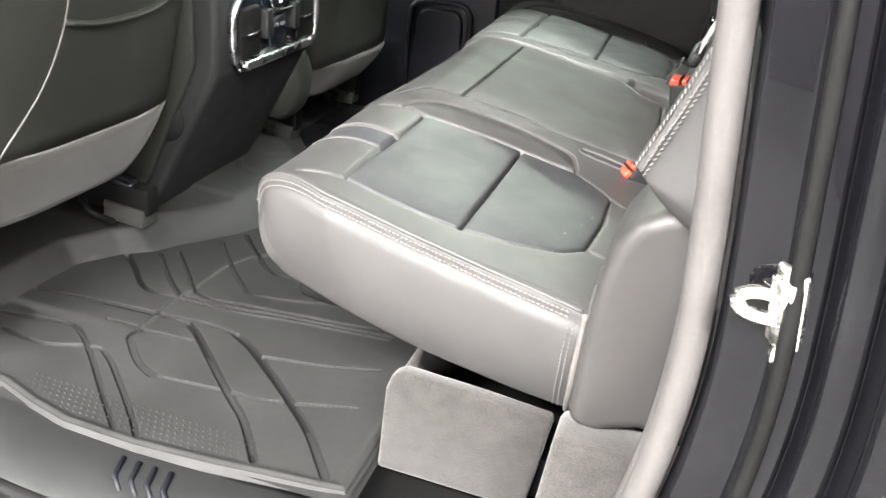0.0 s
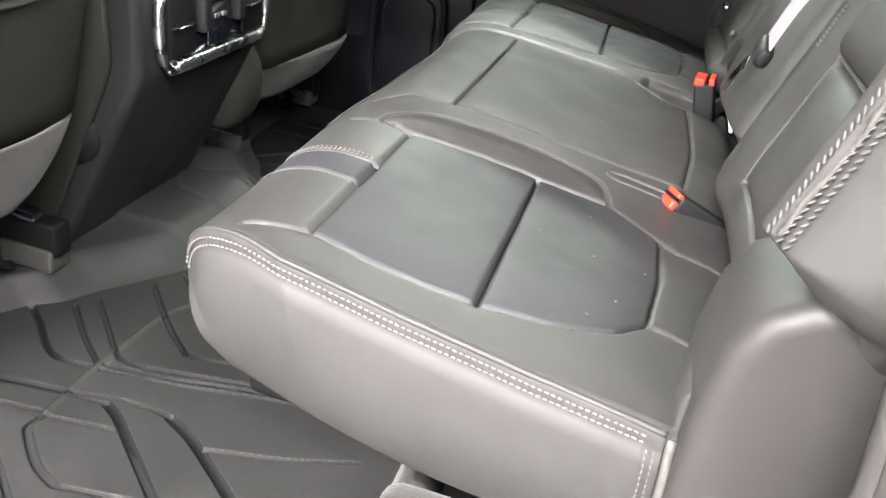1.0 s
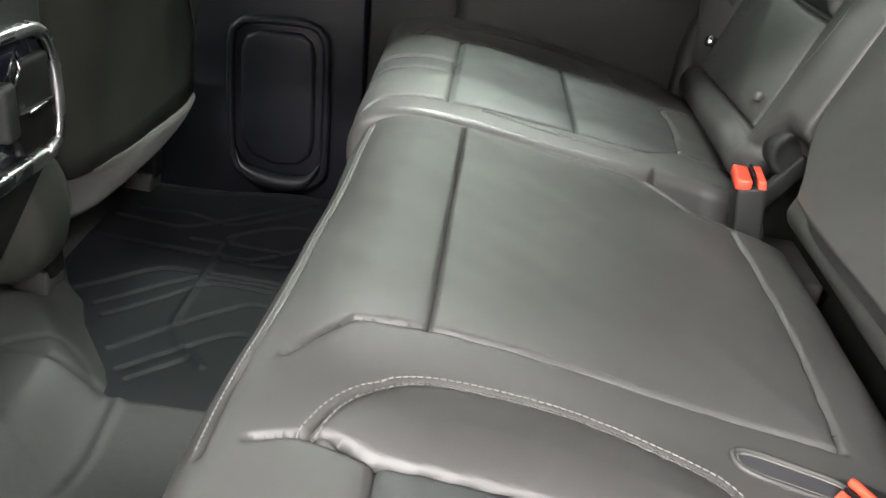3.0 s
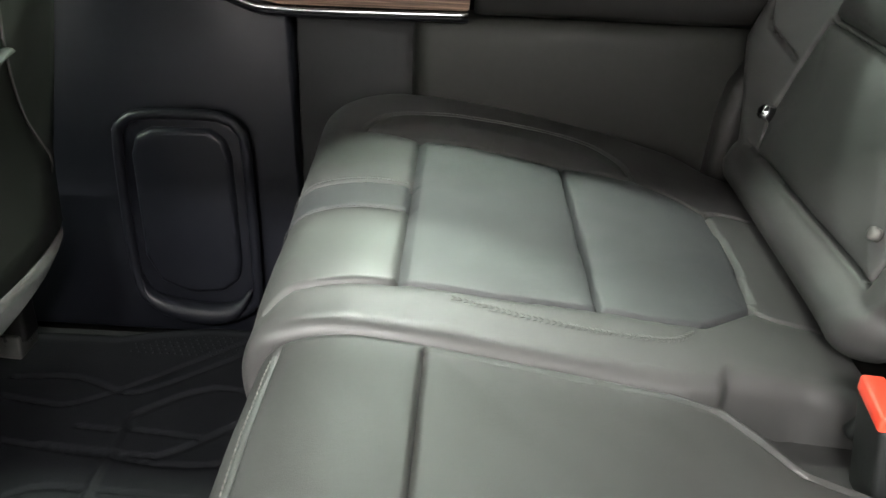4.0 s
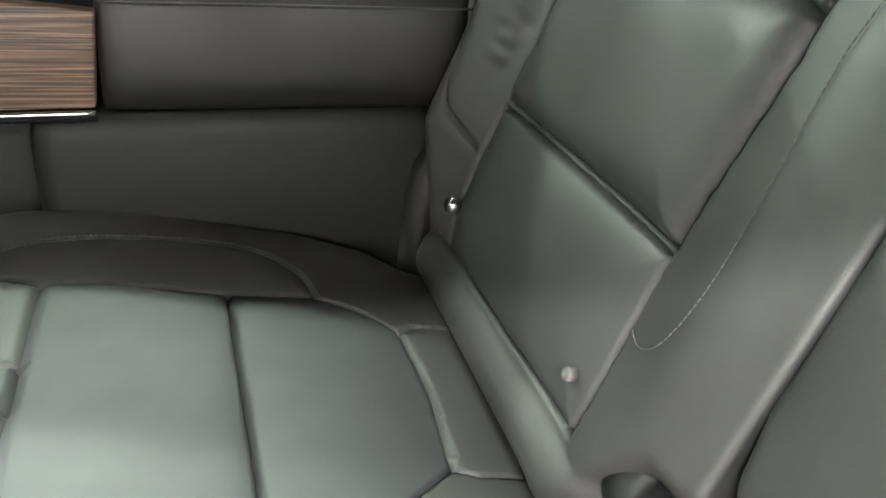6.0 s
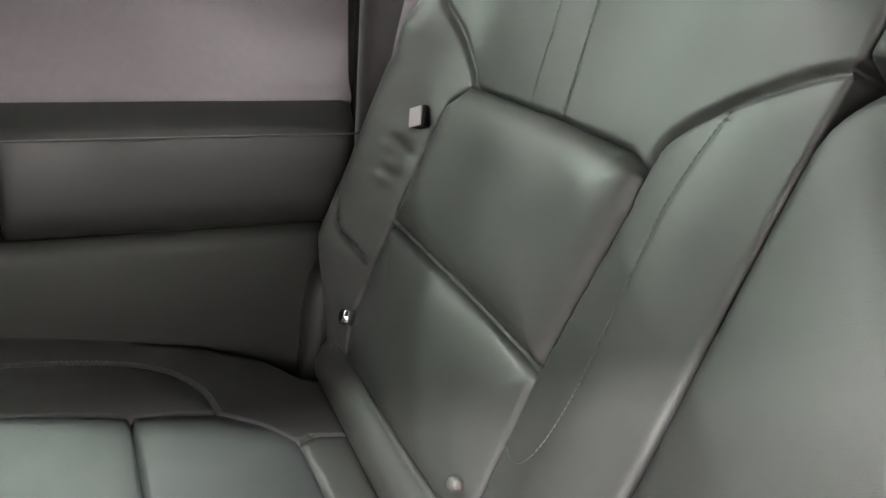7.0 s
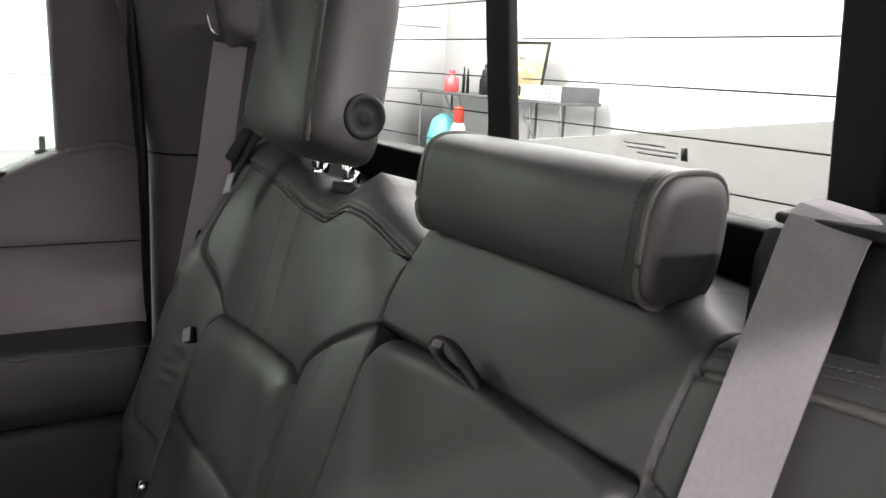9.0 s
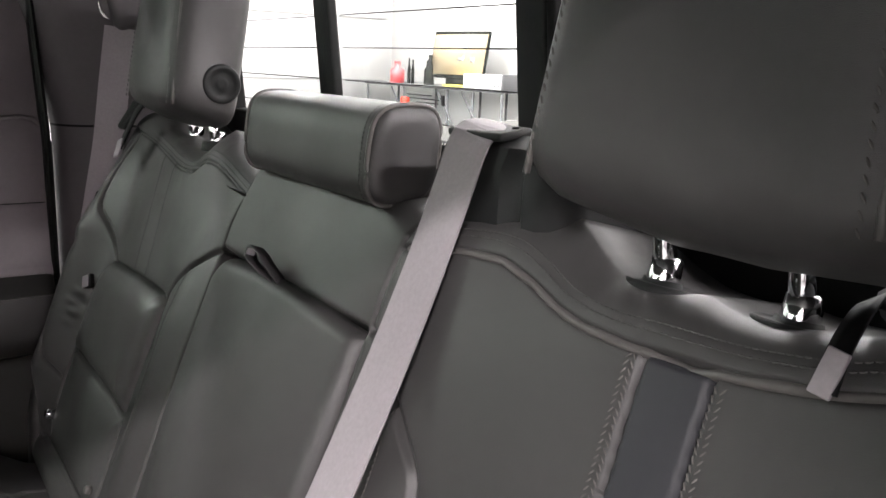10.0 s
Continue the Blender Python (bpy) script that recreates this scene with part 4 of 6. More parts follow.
strap = smooth_line([(0.575, 0.600, 0.945), (0.540, 0.612, 0.962), (0.512, 0.622, 0.951), (0.495, 0.636, 0.915), (0.480, 0.649, 0.878)], 0.008)
part("release_strap", sweep(strap, [(-0.011, -0.001), (0.011, -0.001), (0.011, 0.001), (-0.011, 0.001)], BW), BLACK, back40, "black webbing release strap")
part("strap_tab", rbox(0.004, 0.024, 0.030, 0.0015, Matrix.Translation((0.4815, 0.648, 0.884)) @ Euler((radians(-18), radians(22), 0)).to_matrix().to_4x4()), BELT, back40, "grey strap end")
strap = smooth_line([back(-0.515, 0.565, -0.075), back(-0.522, 0.574, -0.045), back(-0.529, 0.562, -0.018), back(-0.533, 0.540, -0.002), back(-0.536, 0.518, 0.004)], 0.008)
part("release_strap", sweep(strap, [(-0.006, -0.001), (0.006, -0.001), (0.006, 0.001), (-0.006, 0.001)], BW), BLACK, back60, "black webbing release strap")
part("strap_tab", rbox(0.003, 0.012, 0.024, 0.001, Matrix.Translation(back(-0.535, 0.528, 0.004)) @ Euler((radians(8), radians(21), 0)).to_matrix().to_4x4()), BELT, back60, "grey strap end")


hr_far = head_restraint(0.527, 0.509)
hr_near = head_restraint(-0.450, -0.438)
mb = Matrix.Translation(back(0.401, 0.634, 0.002)) @ Euler((radians(90), 0, 0)).to_matrix().to_4x4()
part("fold_button", lathe([(0.027, -0.010), (0.027, 0.0), (0.0250, 0.0022), (0.0195, 0.0022), (0.0180, 0.0004), (0.0090, 0.0004), (0.0080, 0.0016), (0.004, 0.0020)], mb, 28), PLASTIC, hr_far, "round black release button")
for yc in (0.509, -0.434):
    for sy in (-0.0485, 0.0485):
        m = Matrix.Translation(back(yc + sy - (0.004 if yc < 0 else 0), 0.556 if yc > 0 else 0.547, -0.040)) @ Euler((0, radians(12), 0)).to_matrix().to_4x4()
        g = part("head_restraint_guide", lathe([(0.0235, -0.016), (0.0240, -0.002), (0.0225, 0.0010), (0.0195, 0.0), (0.0125, 0.0008), (0.0115, 0.004), (0.008, 0.004)], m @ Matrix.Diagonal((0.85, 1.2, 1, 1)), 28), PLASTIC, back40 if yc > 0 else back60, "black plastic post guide")
        part("collar", lathe([(0.0105, 0.0), (0.0110, 0.004), (0.0105, 0.017), (0.0080, 0.019)], m, 18), CHROME, g, "chrome collar")

th = thing("head_restraint", "low horizontal black leather middle head restraint roll", "head restraint")
MH = lambda t: (abs(math.cos(t)) ** 3.4 + abs(math.sin(t)) ** 3.4) ** (-1 / 3.4)
def mid_at(y, t, s):
    return np.array((0.551 + 0.037 * math.cos(t) * MH(t) * s + 0.10 * 0.045 * math.sin(t) * MH(t) * s, y, 0.950 + 0.045 * math.sin(t) * MH(t) * s))


V, F, k = [], [], 48
# from the domed near end along the roll to the domed far end: place along, share of the section
LINE = [(-0.110, 0.30), (-0.1125, 0.62), (-0.1115, 0.84), (-0.107, 0.945), (-0.1035, 0.965), (-0.100, 0.99), (-0.094, 1.0)]
LINE += [(-0.09 + 0.255 * i / 30, 1.0 + 0.012 * math.sin(math.pi * i / 30)) for i in range(31)]
LINE += [(0.169, 1.0), (0.175, 0.99), (0.1785, 0.965), (0.182, 0.945), (0.187, 0.84), (0.188, 0.62), (0.186, 0.30)]
for yy, s in LINE:
    for j in range(k):
        t = 2 * math.pi * j / k
        V.append(mid_at(yy, t, s))
for i in range(len(LINE) - 1):
    for j in range(k):
        F.append((i * k + j, i * k + (j + 1) % k, (i + 1) * k + (j + 1) % k, (i + 1) * k + j))
F = [q[::-1] for q in F] + [tuple(range(k)), tuple((len(LINE) - 1) * k + j for j in range(k))[::-1]]
part("pad", mesh_of("pad", V, F), LEATHER, th)
for yy in (-0.105, 0.180):
    ring_line = [mid_at(yy, t, 0.985) for t in np.linspace(0, 2 * math.pi, 49)[:-1]]
    part("end_piping", tube(ring_line, 0.0024, 8, True), PIPE, th)
thread_line(th, [mid_at(-0.094, t, 1.012) for t in np.linspace(1.7, 4.4, 30)], (-1, 0, 0.2), THREAD_DARK, 0.003, 0.0016, 0.0007)
for yy in (-0.045, 0.115):
    part("post", tube([back(yy, 0.50, -0.05), back(yy, 0.56, -0.02)], 0.0065, 10), CHROME, th, "chrome post")
    part("post_guide", lathe([(0.020, -0.010), (0.021, 0.0), (0.018, 0.004), (0.010, 0.006)], Matrix.Translation(back(yy, 0.548, -0.030)) @ Euler((0, radians(-8), 0)).to_matrix().to_4x4(), 20), PLASTIC, th, "black post guide")

# ---- cabin floor ----
SUB = "structure"
# carpeted box under the rear seat and the kick panel beside it
th = thing("carpeted_riser", "charcoal carpet box under the rear seat", "carpet", "", SUB)
part("near_carpet", prism([(0.078, 0.06), (0.081, 0.180), (0.088, 0.202), (0.102, 0.210), (0.20, 0.206), (0.284, 0.200), (0.268, 0.06)], 0.024, "y", -0.625, 0.007, 3), CARPET, th)
part("front_carpet", prism([(0.082, 0.06), (0.086, 0.180), (0.096, 0.200), (0.106, 0.200), (0.110, 0.06)], 1.27, "y", -0.600, 0.004), CARPET, th)
# black box standing in for the shade in the gap under the cushion
part("hollow_shade", rbox(0.46, 1.26, 0.06, 0.004, pose(0.35, 0.035, 0.09)), BLACK, th)
part("kick_carpet", prism([(0.280, 0.05), (0.296, 0.262), (0.50, 0.262), (0.50, 0.05)], 0.06, "y", -0.735, 0.008), CARPET, th)

# rubber floor mat with moulded grooves
# each with half its width
GROOVES = [(0.0026, [(-0.511, -0.327), (-0.471, -0.359), (-0.428, -0.401), (-0.396, -0.417), (-0.352, -0.416)]),
           (0.0020, [(-0.461, -0.301), (-0.399, -0.365), (-0.352, -0.405)]),
           (0.0018, [(-0.440, -0.277), (-0.388, -0.331), (-0.344, -0.378), (-0.314, -0.392), (-0.263, -0.387), (-0.188, -0.378), (-0.082, -0.363), (0.0, -0.345)]),
           (0.0022, [(-0.399, -0.206), (-0.334, -0.280), (-0.279, -0.333), (-0.254, -0.348), (-0.189, -0.340), (-0.094, -0.306)]),
           (0.0022, [(-0.372, -0.164), (-0.312, -0.226), (-0.258, -0.271), (-0.203, -0.264)]), (0.0022, [(-0.352, -0.147), (-0.296, -0.207)]),
           (0.0013, [(-0.341, -0.406), (-0.253, -0.400), (-0.182, -0.389), (-0.005, -0.364)]), (0.0013, [(-0.339, -0.417), (-0.248, -0.411), (-0.177, -0.400), (-0.005, -0.374)]),
           (0.0018, [(-0.553, -0.492), (-0.419, -0.474), (-0.344, -0.467), (-0.290, -0.460), (-0.241, -0.461), (-0.208, -0.468)]),
           (0.0042, [(-0.212, -0.468), (-0.175, -0.489), (-0.123, -0.530), (-0.069, -0.575), (-0.018, -0.621), (0.038, -0.688)]),
           (0.0016, [(-0.340, -0.515), (-0.255, -0.507)]), (0.0016, [(-0.402, -0.514), (-0.350, -0.511)]),
           (0.0038, [(-0.343, -0.516), (-0.346, -0.536), (-0.334, -0.552), (-0.297, -0.585), (-0.263, -0.602)]),
           (0.0018, [(-0.263, -0.603), (-0.152, -0.592), (-0.096, -0.589), (0.02, -0.551)]),
           (0.0015, [(-0.432, -0.480), (-0.353, -0.474), (-0.293, -0.471)]),
           (0.0038, [(-0.293, -0.471), (-0.268, -0.488), (-0.228, -0.524), (-0.149, -0.596), (-0.103, -0.636), (-0.053, -0.697)]),
           (0.0022, [(-0.55, -0.568), (-0.462, -0.552), (-0.428, -0.553), (-0.385, -0.582), (-0.306, -0.654), (-0.237, -0.717)]),
           (0.0022, [(-0.52, -0.6), (-0.443, -0.606), (-0.378, -0.583), (-0.347, -0.589), (-0.297, -0.63), (-0.237, -0.684), (-0.204, -0.718)]),
           (0.0015, [(-0.151, -0.501), (-0.058, -0.481), (0.014, -0.455)])]
mat_y = lambda x: float(np.interp(x, [-0.75, -0.42, -0.36, -0.30, -0.2, -0.09, 0.035, 0.075], [-0.70, -0.703, -0.722, -0.735, -0.735, -0.726, -0.709, -0.70]))


def floor_mat(flip, rubber):
    th = thing("floor_mat", "black moulded rubber floor mat with angular grooves", "floor mat", "rear floor mats")
    xs = np.concatenate([np.linspace(-0.62, 0.075, 220 if flip else 480), [0.078, 0.08, 0.081]])
    fs = np.concatenate([[-0.003, -0.0015], np.linspace(0, 1, 180 if flip else 400)])
    A = np.repeat(xs[:, None], len(fs), 1)
    B = np.array([[mat_y(x) + f * (-0.10 - mat_y(x)) for f in fs] for x in xs])
    Zm = np.full(A.shape, 0.080)
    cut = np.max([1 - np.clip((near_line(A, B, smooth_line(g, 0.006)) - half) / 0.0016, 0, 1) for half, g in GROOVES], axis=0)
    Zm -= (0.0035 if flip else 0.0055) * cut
    k = near_line(A, B, [(-0.345, -0.515), (-0.348, -0.413), (-0.345, -0.290), (-0.338, -0.262), (-0.318, -0.231), (-0.276, -0.191)])
    Zm += 0.0035 * np.exp(-(k / 0.0045) ** 2)
    edge = np.minimum(B - np.array([mat_y(x) for x in xs])[:, None], 0.072 - A)
    Zm += 0.003 * np.exp(-((edge - 0.010) / 0.005) ** 2)                # raised rim
    Zm -= np.where(edge < 0.0015, 0.012, 0.0)
    P = np.stack([A, B, Zm + wobble(A, B, 0.3, 51) * 0.002], 2)
    if flip:
        P[:, :, 1] *= -1
        P = P[:, ::-1]
    n, m, _ = P.shape
    sheet = part("mat_sheet", mesh_of("mat_sheet", P.reshape(-1, 3), [(i * m + j, (i + 1) * m + j, (i + 1) * m + j + 1, i * m + j + 1) for i in range(n - 1) for j in range(m - 1)]), rubber, th)
    if not flip:                                                       # groove faces take a darker rubber, which paints in their shade
        sheet.data.materials.append(RUBBER_GROOVE_SHADE)
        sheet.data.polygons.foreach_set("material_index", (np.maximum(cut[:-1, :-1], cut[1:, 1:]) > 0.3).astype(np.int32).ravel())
    V, F = [], []
    for i in range(34):
        for j in range(6):
            x, y = -0.395 + i * 0.0098 + (j % 2) * 0.0049, -0.668 - j * 0.0085
            if y < mat_y(x) + 0.016:
                continue
            y = -y if flip else y
            o = len(V)
            V += [(x - 0.0018, y - 0.0012, 0.0795), (x + 0.0018, y - 0.0012, 0.0795), (x + 0.0018, y + 0.0012, 0.0795), (x - 0.0018, y + 0.0012, 0.0795), (x, y, 0.0814)]
            F += [(o, o + 1, o + 4), (o + 1, o + 2, o + 4), (o + 2, o + 3, o + 4), (o + 3, o, o + 4)]
    tagged(part("grip_dots", mesh_of("grip_dots", V, F), rubber, th), kind="stuff")
    return th


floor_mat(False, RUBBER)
floor_mat(True, RUBBER_FAR_SHADE)
tunnel = thing("tunnel_mat", "black rubber mat over the raised floor tunnel", "floor mat")
xs, ys = np.linspace(-0.95, 0.075, 240), np.linspace(-0.72, 0.72, 260)
A, B = np.meshgrid(xs, ys, indexing="ij")
soft = lambda q: np.clip(q, 0, 1) ** 2 * (3 - 2 * np.clip(q, 0, 1))
# the step up to the seat rails and the tunnel, its foot line bending round the mats
foot = np.interp(np.abs(B), [0.0, 0.13, 0.16, 0.20, 0.25, 0.30, 0.33, 0.40, 0.72], [-0.335, -0.350, -0.368, -0.400, -0.438, -0.470, -0.505, -0.545, -0.560])
Zt = 0.0745 + 0.048 * soft((foot - A) / (0.085 - 0.05 * soft((np.abs(B) - 0.24) / 0.08)))
Zt += 0.0075 * soft((0.118 - np.abs(B)) / 0.014)
Zt += 0.0035 * np.exp(-((np.abs(B) - 0.100) / 0.005) ** 2) * soft((A + 0.335) / 0.03)
Zt += 0.0030 * np.exp(-((A - foot - 0.004) / 0.006) ** 2)
for line in ([(-0.52, 0.06), (-0.49, 0.02), (-0.42, 0.0), (-0.345, -0.03)], [(-0.50, 0.12), (-0.43, 0.16), (-0.36, 0.10)], [(-0.30, -0.08), (-0.12, -0.06), (0.05, -0.07)]):
    Zt -= 0.0030 * np.exp(-(near_line(A, B, [tuple(p) for p in smooth_line(line, 0.02)]) / 0.0045) ** 2)
P = np.stack([A, B, Zt + wobble(A, B, 0.25, 53) * 0.0012], 2)
n, m, _ = P.shape
part("mat_sheet", mesh_of("mat_sheet", P.reshape(-1, 3), [(i * m + j, (i + 1) * m + j, (i + 1) * m + j + 1, i * m + j + 1) for i in range(n - 1) for j in range(m - 1)]), RUBBER_MID, tunnel)

# door sill trim
th = thing("sill_trim", "black moulded plastic door sill trim", "sill trim", "", SUB)
path = smooth_line([(-0.90, -0.735, 0.062), (-0.45, -0.722, 0.062), (-0.36, -0.742, 0.062), (-0.30, -0.756, 0.062), (-0.15, -0.757, 0.060), (0.0, -0.745, 0.058), (0.12, -0.735, 0.058), (0.30, -0.735, 0.060)], 0.02)
part("sill_plate", sweep(path, [(-0.035, -0.03), (-0.035, 0.004), (-0.020, 0.010), (0.02, 0.006), (0.06, -0.004), (0.085, -0.022), (0.085, -0.05)], (0, 0, 1)), PLASTIC, th)
for i in range(4):
    part("tread_rib", tube([(-0.20 + 0.022 * i, -0.748, 0.070), (-0.193 + 0.022 * i, -0.775, 0.066), (-0.175 + 0.022 * i, -0.79, 0.060)], 0.004, 6), PLASTIC_BLUE, th)
part("pinch_seal", tube(smooth_line([(-0.9, -0.83, 0.045), (-0.4, -0.825, 0.045), (0.0, -0.83, 0.040), (0.25, -0.82, 0.06), (0.33, -0.81, 0.13)], 0.03), 0.012, 8), BLACK, th)

# ---- near door opening ----
th = thing("side_bolster_trim", "black vinyl wheelhouse bolster beside the rear bench", "side trim", "", SUB)
OUT = [(0.300, 0.265), (0.301, 0.33), (0.305, 0.42), (0.313, 0.462), (0.328, 0.488), (0.350, 0.503), (0.380, 0.511), (0.44, 0.512), (0.44, 0.262), (0.372, 0.270), (0.350, 0.262), (0.335, 0.252), (0.315, 0.250)]
part("trim_panel", prism(OUT, 0.13, "y", -0.700, 0.016, 4), VINYL, th)
th = thing("side_bolster_trim", "black vinyl wheelhouse bolster beside the single seat", "side trim", "", SUB)
part("trim_panel", prism([(x + 0.032, z) for x, z in OUT], 0.09, "y", 0.725, 0.016, 4), VINYL, th)
# unseen black box, added to stop light leaking in below the backrests
th = thing("rear_light_block", "black box added behind the rear seats to stop light", "seat frame", "", SUB)
part("block_box", rbox(0.30, 1.48, 0.34, 0.01, pose(0.59, 0.03, 0.235)), BLACK, th)
th = thing("door_seal", "grey rubber weatherstrip round the rear door opening", "door seal", "", SUB)
seal = smooth_line([(0.20, -0.72, 1.27), (0.28, -0.75, 1.12), (0.335, -0.785, 0.90), (0.360, -0.798, 0.74), (0.377, -0.800, 0.60), (0.386, -0.800, 0.52), (0.392, -0.800, 0.44), (0.391, -0.800, 0.36), (0.383, -0.800, 0.28), (0.366, -0.802, 0.20), (0.33, -0.806, 0.12), (0.26, -0.815, 0.07)], 0.012)
part("seal_bulb", sweep(seal, circle(0.0135, 12, 0.016), (0, 1, 0)), SEAL, th)
part("seal_lip", sweep(seal + np.array((-0.010, 0.024, 0)), circle(0.004, 6, 0.016), (0, 1, 0)), SEAL, th)
th = thing("rear_door_jamb", "glossy black painted rear door jamb", "door jamb", "", SUB)
bend = lambda cx, cy, r: [(cx - r * math.cos(q), cy - r * math.sin(q)) for q in np.linspace(0, math.pi / 2, 7)]
SEC = [(0.0, 0.03), (0.006, -0.012), (0.009, -0.022), (0.042, -0.030)] + bend(0.058, -0.044, 0.012) + [(0.066, -0.056), (0.069, -0.050)] + bend(0.086, -0.066, 0.014) + [(0.094, -0.080), (0.097, -0.074)] + bend(0.122, -0.100, 0.022) + [(0.20, -0.134), (0.20, 0.03)]
jamb = seal + np.array((0.012, 0.0, 0.0))
V, F, k = [], [], len(SEC)
for p in jamb:
    V += [(p[0] + a, p[1] + b, p[2]) for a, b in SEC]
for i in range(len(jamb) - 1):
    F += [(i * k + q, i * k + q + 1, (i + 1) * k + q + 1, (i + 1) * k + q) for q in range(k - 1)]
ob = part("painted_jamb", mesh_of("painted_jamb", V, F), GLOSS, th)
md = ob.modifiers.new("edge", "BEVEL")
md.width, md.segments, md.limit_method, md.angle_limit = 0.0025, 4, "ANGLE", radians(35)
part("body_side", rbox(0.9, 0.03, 1.0, 0.01, pose(1.02, -0.935, 0.25)), GLOSS, th)
part("secondary_seal", sweep(seal + np.array((0.060, -0.058, 0)), circle(0.006, 8), (0, 1, 0)), BLACK, th)
st = thing("door_striker", "zinc plated door striker loop on the jamb", "door striker")
part("backplate", rbox(0.006, 0.028, 0.070, 0.0028, pose(0.446, -0.848, 0.510, 0, -12, 42), 4), ZINC, st)
part("collar", rbox(0.006, 0.022, 0.054, 0.0028, pose(0.4405, -0.852, 0.510, 0, -12, 42), 4), ZINC, st)
part("loop", tube(smooth_line([(0.446, -0.848, 0.5205), (0.426, -0.846, 0.5195), (0.415, -0.845, 0.516), (0.411, -0.845, 0.510), (0.415, -0.845, 0.504), (0.426, -0.846, 0.5005), (0.446, -0.848, 0.5015)], 0.003), 0.0054, 12), ZINC, st)
for dz in (-0.028, 0.028):
    part("bolt", lathe([(0.007, 0.0), (0.007, 0.004), (0.004, 0.005)], Matrix.Translation((0.446, -0.852, 0.505 + dz)) @ Euler((0, radians(-90), 0)).to_matrix().to_4x4(), 10), ZINC, st)

# pillars and walls that close the cabin
slab_b = thing("cabin_pillars", "dark trimmed pillars round the cabin", "pillar", "", SUB)
part("near_b_pillar", prism([(-0.98, 0.0), (-0.80, 0.0), (-0.80, 0.9), (-0.70, 1.33), (-0.84, 1.33), (-0.98, 0.9)], 0.08, "y", -0.86, 0.01), PLASTIC, slab_b)
part("far_b_pillar", prism([(-0.98, 0.0), (-0.66, 0.0), (-0.66, 0.9), (-0.66, 1.33), (-0.84, 1.33), (-0.98, 0.9)], 0.08, "y", 0.79, 0.01), PLASTIC, slab_b)
part("near_c_pillar", prism([(0.405, 0.2), (0.405, 0.7), (0.33, 1.05), (0.22, 1.33), (0.62, 1.33), (0.80, 0.95), (0.80, 0.2)], 0.05, "y", -0.80, 0.01), PLASTIC, slab_b)
part("near_front_side", rbox(0.66, 0.06, 0.95, 0.01, pose(-1.31, -0.84, 0.45)), PLASTIC, slab_b)
part("far_front_side", rbox(0.66, 0.06, 0.95, 0.01, pose(-1.31, 0.84, 0.45)), PLASTIC, slab_b)

# ---- front seats, seen from behind ----
def front_seat(yc, sgn, label, valance, rails, foot_z):
    th = thing("front_seat", label, "car seat", "front seats")
    # back shell: leaning, rounded at its edges
    V, F, k, m = [], [], 44, 26
    for i in range(m + 1):
        f = i / m
        hw = 0.215 + 0.02 * math.sin(math.pi * min(1, f * 1.2)) - 0.05 * max(0, f - 0.75) / 0.25
        zc = foot_z + (1.055 - foot_z) * f
        xc = -0.478 + 0.11 * max(0, (zc - 0.375) / 0.68)
        for j in range(k):
            t = 2 * math.pi * j / k
            cx, cy = math.cos(t), math.sin(t)
            q = (abs(cx) ** 3.4 + abs(cy) ** 3.4) ** (-1 / 3.4)
            V.append((xc + 0.065 * cx * q, yc + hw * cy * q, zc))
    for i in range(m):
        for j in range(k):
            F.append((i * k + j, i * k + (j + 1) % k, (i + 1) * k + (j + 1) % k, (i + 1) * k + j))
    F += [tuple(range(k))[::-1], tuple(m * k + j for j in range(k))]
    part("back_shell", mesh_of("back_shell", V, F), FRONT_VINYL, th)
    # seams of the back cover
    ln = smooth_line([(-0.424, yc - sgn * 0.172, 0.362), (-0.413, yc - sgn * 0.158, 0.389), (-0.400, yc - sgn * 0.10, 0.455), (-0.387, yc - sgn * 0.067, 0.530), (-0.374, yc - sgn * 0.058, 0.62), (-0.35, yc - sgn * 0.06, 0.75)], 0.012)
    part("cover_seam", tube(ln, 0.0014, 6), PIPE, th)
    pk = smooth_line([(-0.387, yc - sgn * 0.067, 0.530), (-0.388, yc + sgn * 0.0, 0.520), (-0.389, yc + sgn * 0.10, 0.522), (-0.395, yc + sgn * 0.17, 0.54)], 0.01)
    part("pocket_seam", sweep(pk, circle(0.004, 8, 0.010), (1, 0, 0)), FRONT_VINYL, th)
    # grey velour valance along the foot of the back
    ends, top_z, low_z = valance
    rows = []
    for g in range(9):
        f = g / 8
        rows.append([(-0.409 - 0.05 * abs((y - yc) / 0.21) ** 4 - 0.030 * f - 0.018 * f * f, y, np.interp(y, *top_z) * (1 - f) + np.interp(y, *low_z) * f) for y in np.linspace(*ends, 30)])
    Vv = np.array(rows)
    n2, m2, _ = Vv.shape
    ob = part("velour_valance", mesh_of("velour_valance", Vv.reshape(-1, 3), [(i * m2 + j, i * m2 + j + 1, (i + 1) * m2 + j + 1, (i + 1) * m2 + j) for i in range(n2 - 1) for j in range(m2 - 1)]), VELOUR, th, "grey velour lower valance")
    sol = ob.modifiers.new("thick", "SOLIDIFY")
    sol.thickness = 0.008
    # cushion underside and pan
    part("seat_pan", rbox(0.46, 0.44, 0.10, 0.03, pose(-0.74, yc, 0.30)), BLACK, th)
    for sy in rails:
        part("slide_rail", rbox(0.55, 0.035, 0.05, 0.006, pose(-0.76, yc + sy, 0.165)), BLACK, th)
        part("rail_foot", rbox(0.080, 0.046, 0.034, 0.004, pose(-0.532, yc + sy, 0.138, 0, 4, 0)), RAIL, th, "dark steel rail end")
